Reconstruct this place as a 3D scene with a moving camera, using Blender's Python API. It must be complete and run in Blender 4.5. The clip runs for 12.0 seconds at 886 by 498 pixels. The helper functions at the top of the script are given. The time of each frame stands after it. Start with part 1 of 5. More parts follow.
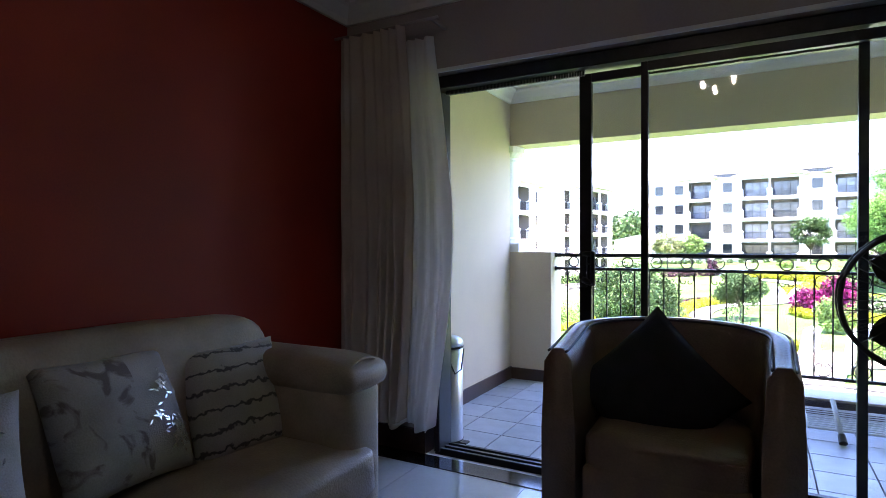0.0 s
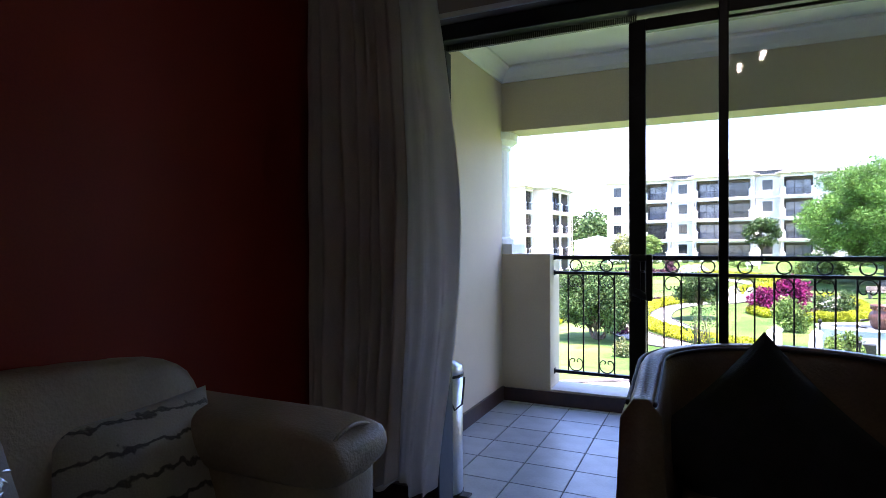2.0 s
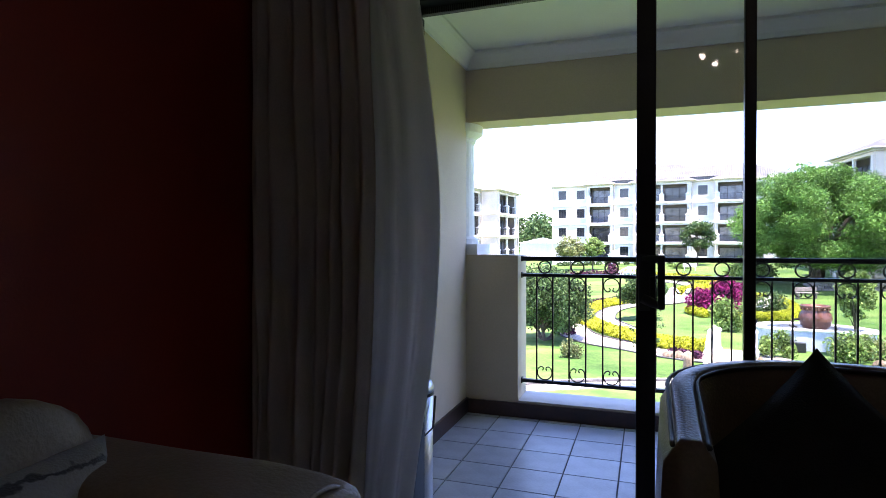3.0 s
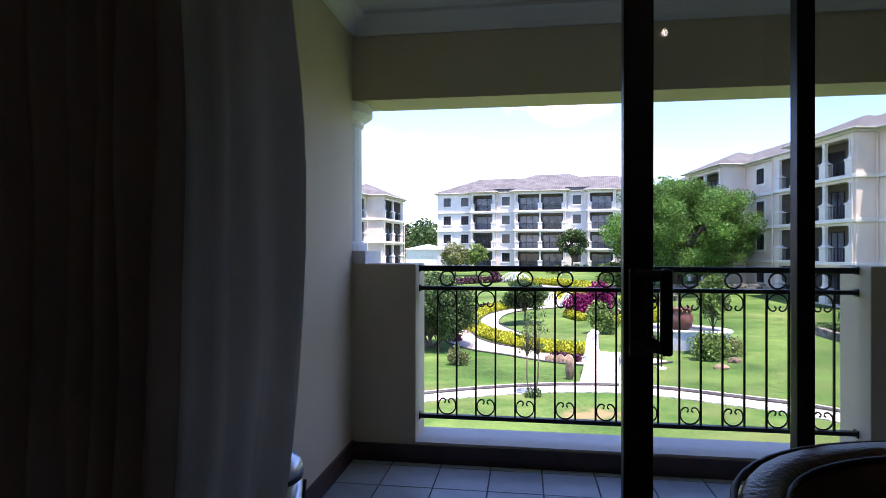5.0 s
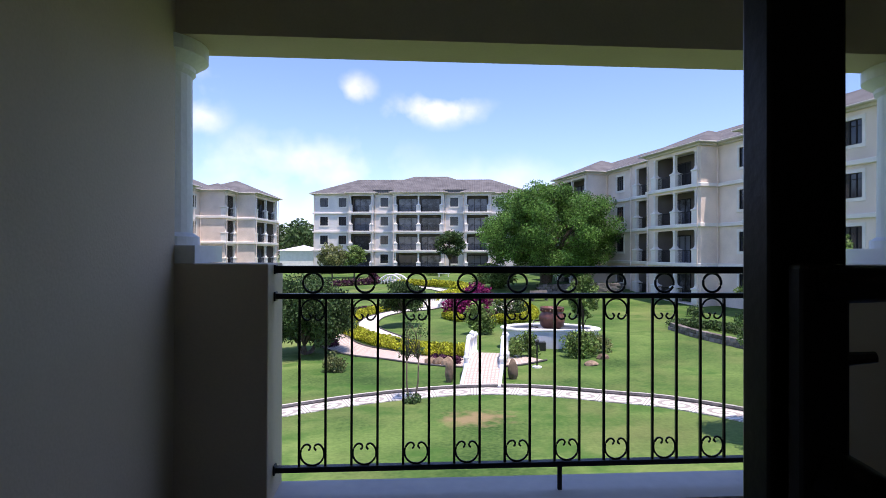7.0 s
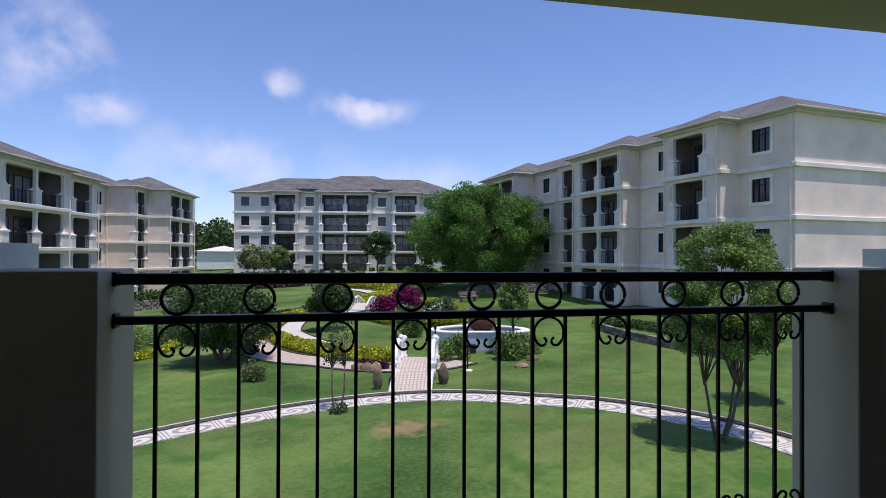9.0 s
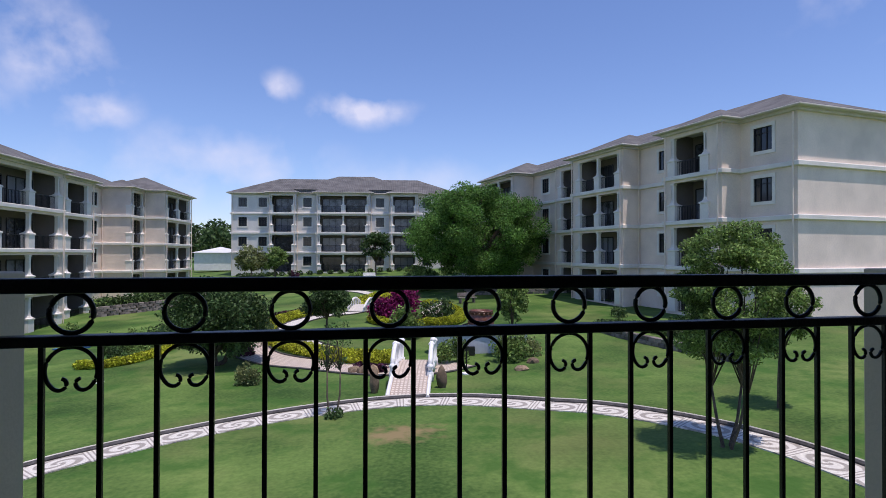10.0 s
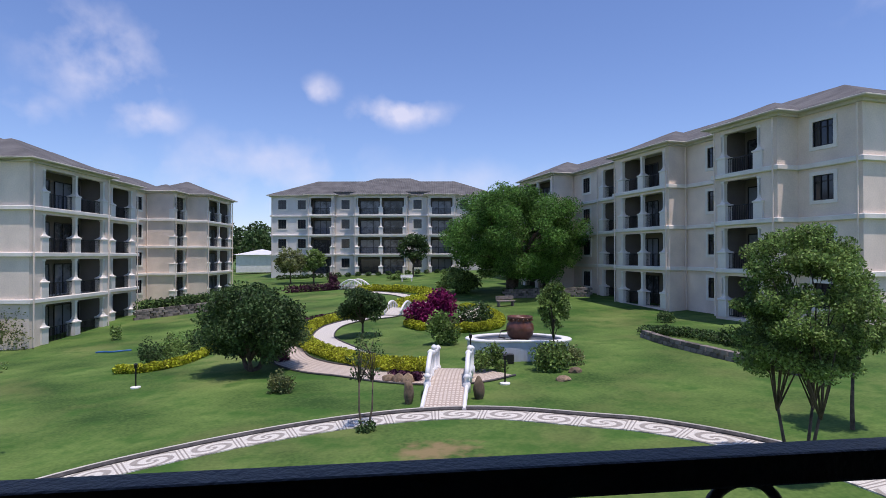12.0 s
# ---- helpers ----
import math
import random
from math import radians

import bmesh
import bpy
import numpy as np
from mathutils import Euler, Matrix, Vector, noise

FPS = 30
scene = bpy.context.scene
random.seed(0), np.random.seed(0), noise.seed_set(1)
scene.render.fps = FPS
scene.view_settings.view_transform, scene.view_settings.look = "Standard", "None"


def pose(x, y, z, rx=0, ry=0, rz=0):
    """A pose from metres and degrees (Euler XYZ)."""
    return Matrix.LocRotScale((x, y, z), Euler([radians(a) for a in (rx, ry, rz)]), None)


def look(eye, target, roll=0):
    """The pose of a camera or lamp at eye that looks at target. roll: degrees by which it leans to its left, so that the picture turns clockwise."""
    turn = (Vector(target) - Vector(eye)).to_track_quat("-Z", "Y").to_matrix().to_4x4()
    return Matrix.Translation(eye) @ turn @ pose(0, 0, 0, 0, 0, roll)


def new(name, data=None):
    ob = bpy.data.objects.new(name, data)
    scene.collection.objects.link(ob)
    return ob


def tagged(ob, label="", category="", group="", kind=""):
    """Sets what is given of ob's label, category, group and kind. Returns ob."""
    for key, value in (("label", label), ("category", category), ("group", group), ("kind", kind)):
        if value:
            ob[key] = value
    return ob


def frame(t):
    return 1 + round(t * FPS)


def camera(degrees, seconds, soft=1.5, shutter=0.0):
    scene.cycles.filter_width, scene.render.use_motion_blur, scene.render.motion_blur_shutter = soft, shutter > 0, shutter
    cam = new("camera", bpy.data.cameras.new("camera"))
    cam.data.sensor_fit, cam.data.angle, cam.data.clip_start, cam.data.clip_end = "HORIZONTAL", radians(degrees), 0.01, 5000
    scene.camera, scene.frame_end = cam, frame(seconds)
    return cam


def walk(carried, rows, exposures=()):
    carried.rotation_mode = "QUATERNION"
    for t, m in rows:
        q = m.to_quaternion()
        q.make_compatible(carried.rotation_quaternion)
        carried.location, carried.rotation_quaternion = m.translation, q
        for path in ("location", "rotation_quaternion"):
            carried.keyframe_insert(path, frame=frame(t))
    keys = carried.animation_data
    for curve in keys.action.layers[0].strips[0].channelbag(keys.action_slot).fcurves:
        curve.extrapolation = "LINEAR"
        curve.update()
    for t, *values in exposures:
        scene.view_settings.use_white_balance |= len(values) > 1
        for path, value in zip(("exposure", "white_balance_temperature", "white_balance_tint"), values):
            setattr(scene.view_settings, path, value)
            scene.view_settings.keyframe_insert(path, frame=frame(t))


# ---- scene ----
cam = camera(75.5, 12.0, soft=0.8)
PATH = [
    (0, (1.482, -5.189, 1.342), (0.518, -3.437, 1.319), -0.2),
    (0.5, (1.379, -5.019, 1.337), (0.428, -3.259, 1.317), -0.3),
    (1, (1.257, -4.889, 1.356), (0.329, -3.118, 1.333), -0.1),
    (1.5, (1.121, -4.738, 1.341), (0.227, -2.95, 1.322), -0.3),
    (2, (0.959, -4.601, 1.343), (0.119, -2.786, 1.322), -0.3),
    (2.5, (0.839, -4.452, 1.341), (0.07, -2.606, 1.32), -0.2),
    (3, (0.712, -4.292, 1.331), (0.044, -2.407, 1.314), 0.0),
    (5, (0.474, -3.536, 1.333), (0.193, -1.555, 1.338), 0.1),
    (5.5, (0.45, -3.326, 1.33), (0.288, -1.332, 1.337), 0.1),
    (6, (0.458, -3.119, 1.315), (0.403, -1.119, 1.325), 0.3),
    (6.5, (0.43, -2.918, 1.301), (0.483, -0.918, 1.314), 0.5),
    (7, (0.412, -2.691, 1.303), (0.554, -0.696, 1.315), 0.2),
    (7.5, (0.405, -2.491, 1.305), (0.639, -0.505, 1.318), 0.2),
    (9.5, (0.5, -1.653, 1.298), (0.902, 0.306, 1.315), 0.2),
    (10, (0.566, -1.435, 1.294), (0.962, 0.525, 1.313), 0.1),
    (10.5, (0.626, -1.225, 1.318), (1.001, 0.739, 1.336), 0.0),
    (11, (0.675, -1.021, 1.369), (1.026, 0.948, 1.386), 0.1),
    (11.5, (0.728, -0.814, 1.429), (1.047, 1.161, 1.45), 0.1),
    (12, (0.798, -0.571, 1.449), (1.062, 1.411, 1.470), -0.1),
]
EXPO = [(0.0, 4.18, 6700, 27), (1.5, 3.54, 6700, 27), (3.2, 2.78, 6700, 27), (5.0, 1.80, 6700, 28), (6.5, 1.05, 6700, 27), (7.5, 0.70, 6650, 24), (9.3, 0.15, 6600, 20), (12.0, 0.1, 6600, 20)]
walk(cam, [(t, look(e, g, r)) for t, e, g, r in PATH], EXPO)

# ---- sky and sun ----
SUN_TO = Vector((0.14, -0.20, 0.96)).normalized()   # the way to the sun
world = bpy.data.worlds.new("sky")
scene.world = world
world.use_nodes = True
wn, wl = world.node_tree.nodes, world.node_tree.links
bg = wn["Background"]
sky = wn.new("ShaderNodeTexSky")
sky.sky_type = "NISHITA"
sky.sun_disc = False
sky.sun_elevation = math.asin(SUN_TO.z)
sky.sun_rotation = math.atan2(SUN_TO.x, SUN_TO.y)
sky.altitude = 1600
sky.air_density, sky.dust_density, sky.ozone_density = 1.3, 0.25, 4.0
SKY_STRENGTH = 0.12
bg.inputs[1].default_value = SKY_STRENGTH


def wmath(op, a, b=None):
    n = wn.new("ShaderNodeMath")
    n.operation = op
    for i, v in enumerate((a, b)):
        if v is None:
            continue
        if isinstance(v, (int, float)):
            n.inputs[i].default_value = v
        else:
            wl.new(v, n.inputs[i])
    return n.outputs[0]


wtc = wn.new("ShaderNodeTexCoord")
wnoise = wn.new("ShaderNodeTexNoise")
wnoise.inputs["Scale"].default_value = 13.0
wnoise.inputs["Detail"].default_value = 7.0
wl.new(wtc.outputs["Generated"], wnoise.inputs["Vector"])
cover = None
# clouds: azimuth right of ahead, elevation, half width, half height, strength
for az, el, wa, ha, k in ((-23.5, 16.5, 5.0, 4.2, 0.6), (-20.0, 12.2, 3.2, 1.9, 0.6), (-4.6, 15.6, 1.9, 1.5, 0.62), (3.2, 14.0, 4.8, 1.5, 0.8),
                          (-10.5, 8.0, 11.0, 3.5, 0.38), (-28.0, 12.0, 2.5, 1.5, 0.4), (8.0, 7.0, 14.0, 2.4, 0.22), (-45, 30, 14, 6, 0.7), (60, 25, 16, 7, 0.7), (120, 28, 18, 7, 0.7), (-130, 30, 18, 8, 0.7)):
    a, e = radians(az), radians(el)
    mp = wn.new("ShaderNodeMapping")
    mp.vector_type = "TEXTURE"
    mp.inputs["Location"].default_value = (math.sin(a) * math.cos(e), math.cos(a) * math.cos(e), math.sin(e))
    mp.inputs["Rotation"].default_value = (0, 0, -a)
    mp.inputs["Scale"].default_value = (radians(wa), radians(wa), radians(ha))
    wl.new(wtc.outputs["Generated"], mp.inputs["Vector"])
    ln = wn.new("ShaderNodeVectorMath")
    ln.operation = "LENGTH"
    wl.new(mp.outputs[0], ln.inputs[0])
    d = wmath("SUBTRACT", 1.15, ln.outputs["Value"])
    nn = wmath("MULTIPLY", wmath("SUBTRACT", wnoise.outputs[0], 0.5), 3.6)
    c = wmath("MULTIPLY", wmath("ADD", wmath("MULTIPLY", d, 0.8), nn), k)
    inside = wmath("MULTIPLY", wmath("MAXIMUM", c, 0.0), wmath("GREATER_THAN", d, -0.3))
    c = wmath("MULTIPLY", inside, wmath("MINIMUM", wmath("MAXIMUM", wmath("ADD", d, 0.3), 0.0), 1.0))
    cover = c if cover is None else wmath("MAXIMUM", cover, c)
cmix = wn.new("ShaderNodeMix")
cmix.data_type = "RGBA"
wl.new(wmath("MINIMUM", cover, 0.72), cmix.inputs[0])
tint = wn.new("ShaderNodeMix")
tint.data_type, tint.blend_type = "RGBA", "MULTIPLY"
tint.inputs[0].default_value = 1.0
tint.inputs[7].default_value = (0.88, 0.95, 1.15, 1)
wl.new(sky.outputs[0], tint.inputs[6])
wl.new(tint.outputs[2], cmix.inputs[6])
cmix.inputs[7].default_value = (6.4, 6.6, 7.5, 1)
wl.new(cmix.outputs[2], bg.inputs[0])

sun = new("sun", bpy.data.lights.new("sun", "SUN"))
sun.data.energy, sun.data.angle, sun.data.color = 3.4, radians(0.5), (1.0, 0.96, 0.90)
sun.matrix_world = look(SUN_TO * 60, (0, 0, 0))

# ---- materials ----
MATS = {}


def mat(name, col, rough=0.6, var=0.15, scale=6.0, fine=60.0, bump=0.15, metal=0.0, col2=None, island=0.0, objrand=0.0,
        trans=0.0, coat=0.0, space="Object", spec=0.5, transl=0.0):
    """A surface with stains at one scale, grain at another, and a fine relief."""
    m = bpy.data.materials.new(name)
    m.use_nodes = True
    N, L = m.node_tree.nodes, m.node_tree.links
    b = N["Principled BSDF"]
    tc = N.new("ShaderNodeTexCoord")
    src = tc.outputs["Object"]
    if space == "World":
        geo = N.new("ShaderNodeNewGeometry")
        src = geo.outputs["Position"]
    n1 = N.new("ShaderNodeTexNoise")
    n1.inputs["Scale"].default_value, n1.inputs["Detail"].default_value = scale, 5
    n2 = N.new("ShaderNodeTexNoise")
    n2.inputs["Scale"].default_value, n2.inputs["Detail"].default_value = fine, 3
    L.new(src, n1.inputs["Vector"])
    L.new(src, n2.inputs["Vector"])
    mix = N.new("ShaderNodeMix")
    mix.data_type = "RGBA"
    dark = tuple(c * (1 - var * 1.6) for c in col) if col2 is None else col2
    light = tuple(min(1, c * (1 + var)) for c in col)
    mix.inputs[6].default_value, mix.inputs[7].default_value = (*dark, 1), (*light, 1)
    ramp = N.new("ShaderNodeMapRange")
    ramp.inputs[1].default_value, ramp.inputs[2].default_value = 0.3, 0.7
    add = N.new("ShaderNodeMath")
    add.operation = "MULTIPLY_ADD"
    add.inputs[1].default_value, add.inputs[2].default_value = 0.4, -0.2
    L.new(n2.outputs[0], add.inputs[0])
    sm = N.new("ShaderNodeMath")
    sm.operation = "ADD"
    L.new(n1.outputs[0], sm.inputs[0])
    L.new(add.outputs[0], sm.inputs[1])
    out = sm.outputs[0]
    if island or objrand:
        if island:
            r = N.new("ShaderNodeNewGeometry").outputs["Random Per Island"]
        else:
            r = N.new("ShaderNodeObjectInfo").outputs["Random"]
        ma = N.new("ShaderNodeMath")
        ma.operation = "MULTIPLY_ADD"
        k = island or objrand
        ma.inputs[1].default_value, ma.inputs[2].default_value = k, -k / 2
        L.new(r, ma.inputs[0])
        s2 = N.new("ShaderNodeMath")
        s2.operation = "ADD"
        L.new(out, s2.inputs[0])
        L.new(ma.outputs[0], s2.inputs[1])
        out = s2.outputs[0]
    L.new(out, ramp.inputs[0])
    L.new(ramp.outputs[0], mix.inputs[0])
    L.new(mix.outputs[2], b.inputs["Base Color"])
    b.inputs["Roughness"].default_value = rough
    b.inputs["Metallic"].default_value = metal
    b.inputs["Specular IOR Level"].default_value = spec
    b.inputs["Transmission Weight"].default_value = trans
    b.inputs["Coat Weight"].default_value = coat
    if bump:
        bp = N.new("ShaderNodeBump")
        bp.inputs["Strength"].default_value = bump
        bp.inputs["Distance"].default_value = 0.01
        L.new(n2.outputs[0], bp.inputs["Height"])
        L.new(bp.outputs[0], b.inputs["Normal"])
    if transl:
        tb = N.new("ShaderNodeBsdfTranslucent")
        L.new(mix.outputs[2], tb.inputs[0])
        ms = N.new("ShaderNodeMixShader")
        ms.inputs[0].default_value = transl
        L.new(b.outputs[0], ms.inputs[1])
        L.new(tb.outputs[0], ms.inputs[2])
        L.new(ms.outputs[0], N["Material Output"].inputs[0])
    MATS[name] = m
    return m


M_RED = mat("red_wall_paint", (0.33, 0.024, 0.008), 0.55, 0.12, 1.5, 120, 0.08)
M_CREAM = mat("cream_wall_paint", (0.58, 0.475, 0.35), 0.7, 0.06, 1.3, 90, 0.12)
M_WHITE = mat("white_ceiling_paint", (0.78, 0.76, 0.72), 0.75, 0.04, 1.3, 90, 0.06)
M_TAUPE = mat("taupe_wall_paint", (0.39, 0.325, 0.29), 0.7, 0.06, 1.4, 90, 0.1)
# for the unseen room walls, chosen pale to reflect more light inside
M_OFFWHITE = mat("offwhite_bounce_paint", (0.72, 0.69, 0.64), 0.7, 0.05, 1.3, 90, 0.08)
M_SKIRT = mat("dark_wood_skirting", (0.05, 0.022, 0.016), 0.35, 0.25, 8, 50, 0.1)
M_TILE = mat("balcony_tile", (0.42, 0.44, 0.47), 0.35, 0.10, 7, 70, 0.08, objrand=0.35)
M_GROUT = mat("grout", (0.10, 0.10, 0.10), 0.9, 0.2, 10, 80, 0.2)
M_GLOSSTILE = mat("polished_room_tile", (0.60, 0.60, 0.60), 0.06, 0.05, 3, 40, 0.0, objrand=0.15)
M_ALU = mat("dark_bronze_aluminium", (0.018, 0.017, 0.018), 0.38, 0.2, 14, 90, 0.05, metal=0.4)
M_RAIL = mat("black_wrought_iron", (0.010, 0.010, 0.011), 0.42, 0.3, 18, 140, 0.25, metal=0.3)
M_SOFA = mat("beige_leather", (0.36, 0.27, 0.19), 0.45, 0.14, 5, 120, 0.25)
M_CHAIR = mat("tan_brown_leather", (0.20, 0.12, 0.075), 0.33, 0.18, 5, 130, 0.25)
M_PIPE = mat("dark_seam_piping", (0.03, 0.02, 0.016), 0.5, 0.2, 10, 90, 0.1)
M_BLACKCLOTH = mat("black_cushion_fabric", (0.012, 0.011, 0.012), 0.9, 0.3, 12, 260, 0.4)
M_LEG = mat("dark_wood_leg", (0.03, 0.018, 0.012), 0.4, 0.2, 9, 70, 0.1)
M_STEEL = mat("brushed_steel", (0.55, 0.56, 0.58), 0.28, 0.1, 4, 160, 0.1, metal=0.95)
M_PLAST = mat("black_plastic", (0.015, 0.015, 0.016), 0.4, 0.2, 12, 90, 0.05)
M_WPLAST = mat("white_coated_wire", (0.72, 0.73, 0.74), 0.35, 0.06, 12, 90, 0.05)
M_CURT = mat("cream_curtain", (0.64, 0.52, 0.42), 0.85, 0.10, 3, 180, 0.2, transl=0.18)
M_SHEER = mat("white_sheer_curtain", (0.78, 0.74, 0.71), 0.85, 0.05, 3, 200, 0.15, transl=0.45)
M_PLASTER = mat("beige_facade_plaster", (0.81, 0.68, 0.575), 0.85, 0.10, 0.5, 12, 0.2)
M_PALEPLASTER = mat("pale_facade_plaster", (0.74, 0.70, 0.655), 0.85, 0.08, 0.5, 12, 0.15)
M_TRIM = mat("white_facade_trim", (0.80, 0.75, 0.68), 0.7, 0.08, 0.8, 20, 0.1)
M_EAVE = mat("cream_eave_board", (0.62, 0.57, 0.50), 0.75, 0.08, 0.8, 20, 0.1)
# facade plaster darkened: the shade of the deep loggias is put into its colour
M_LOGGIA_SHADE = mat("loggia_plaster_shade", (0.17, 0.145, 0.125), 0.85, 0.10, 0.7, 12, 0.1)
M_DARKGLASS = mat("dark_window_glass", (0.025, 0.028, 0.034), 0.08, 0.3, 0.6, 5, 0.0, spec=0.6)
M_CURTGLASS = mat("balcony_glass_with_curtains", (0.13, 0.14, 0.16), 0.12, 0.5, 1.2, 6, 0.0, col2=(0.03, 0.032, 0.036), objrand=0.7, spec=0.6)
M_TRUNK = mat("tree_bark", (0.10, 0.075, 0.055), 0.9, 0.35, 6, 40, 0.7)
M_STONE = mat("rough_brown_stone", (0.24, 0.17, 0.11), 0.9, 0.3, 5, 30, 0.6, objrand=0.5)
M_BLOCK = mat("grey_retaining_block", (0.20, 0.17, 0.15), 0.95, 0.3, 4, 30, 0.6, objrand=0.6)
M_WHITEMASON = mat("white_painted_masonry", (0.80, 0.79, 0.77), 0.6, 0.06, 2, 40, 0.15)
M_BLUEWALL = mat("pale_blue_pool_wall", (0.52, 0.55, 0.60), 0.6, 0.07, 2, 40, 0.12)
M_POT = mat("brown_glazed_pot", (0.13, 0.05, 0.032), 0.3, 0.25, 4, 40, 0.15)
M_LEAF_BIG = mat("tree_leaf_light", (0.12, 0.25, 0.055), 0.5, 0.4, 0.5, 5, 0, island=0.6, transl=0.35, space="World", spec=0.15)
M_LEAF_DARK = mat("shrub_leaf_dark", (0.075, 0.13, 0.045), 0.5, 0.4, 0.8, 5, 0, island=0.6, transl=0.25, space="World", spec=0.15)
M_LEAF_MID = mat("young_tree_leaf", (0.20, 0.30, 0.085), 0.5, 0.4, 0.8, 5, 0, island=0.6, transl=0.35, space="World", spec=0.15)
M_LEAF_PALE = mat("pale_shrub_leaf", (0.22, 0.25, 0.10), 0.5, 0.35, 0.8, 5, 0, island=0.6, transl=0.3, space="World", spec=0.15)
M_HEDGE = mat("golden_hedge_leaf", (0.43, 0.46, 0.04), 0.55, 0.35, 1.5, 6, 0, island=0.6, transl=0.3, space="World", spec=0.15)
M_PURPLE = mat("dark_purple_ground_cover", (0.085, 0.030, 0.055), 0.6, 0.4, 1.5, 6, 0, island=0.6, transl=0.2, space="World", spec=0.15)
M_BOUG = mat("magenta_bougainvillea", (0.25, 0.022, 0.115), 0.6, 0.4, 1.5, 6, 0, island=0.7, transl=0.3, space="World", spec=0.15)
M_FLOWER = mat("pale_blossom", (0.7, 0.62, 0.5), 0.6, 0.2, 1.5, 6, 0, island=0.5, space="World")
M_ROOF2 = mat("distant_white_sheet_roof", (0.7, 0.7, 0.7), 0.5, 0.08, 0.5, 5, 0.1)
M_WATER = mat("shallow_water", (0.10, 0.115, 0.13), 0.06, 0.2, 1.5, 12, 0.1)
M_BLUETARP = mat("blue_hose_plastic", (0.02, 0.12, 0.35), 0.5, 0.2, 4, 40, 0.1)
M_SOIL = mat("dark_garden_soil", (0.07, 0.045, 0.03), 0.95, 0.3, 4, 30, 0.5, space="World")
# kerb colour made dark to carry the shade on its upright face
M_KERB = mat("kerb_dark_for_shade", (0.085, 0.08, 0.078), 0.9, 0.3, 5, 40, 0.4)
M_GRANITE = mat("black_granite", (0.02, 0.02, 0.023), 0.08, 0.3, 14, 120, 0.0)


def glass_mat():
    m = bpy.data.materials.new("clear_door_glass")
    m.use_nodes = True
    N, L = m.node_tree.nodes, m.node_tree.links
    N.remove(N["Principled BSDF"])
    tr, gl = N.new("ShaderNodeBsdfTransparent"), N.new("ShaderNodeBsdfGlossy")
    tr.inputs[0].default_value = (0.965, 0.975, 0.97, 1)
    gl.inputs["Roughness"].default_value = 0.02
    lw = N.new("ShaderNodeLayerWeight")
    lw.inputs[0].default_value = 0.5
    pw = N.new("ShaderNodeMath")
    pw.operation = "POWER"
    pw.inputs[1].default_value = 5.0
    L.new(lw.outputs["Facing"], pw.inputs[0])
    fr = N.new("ShaderNodeMath")
    fr.operation = "MULTIPLY_ADD"
    fr.inputs[1].default_value, fr.inputs[2].default_value = 0.94, 0.035
    L.new(pw.outputs[0], fr.inputs[0])
    ms = N.new("ShaderNodeMixShader")
    L.new(fr.outputs[0], ms.inputs[0])
    L.new(tr.outputs[0], ms.inputs[1])
    L.new(gl.outputs[0], ms.inputs[2])
    L.new(ms.outputs[0], N["Material Output"].inputs[0])
    return m


M_GLASS = glass_mat()


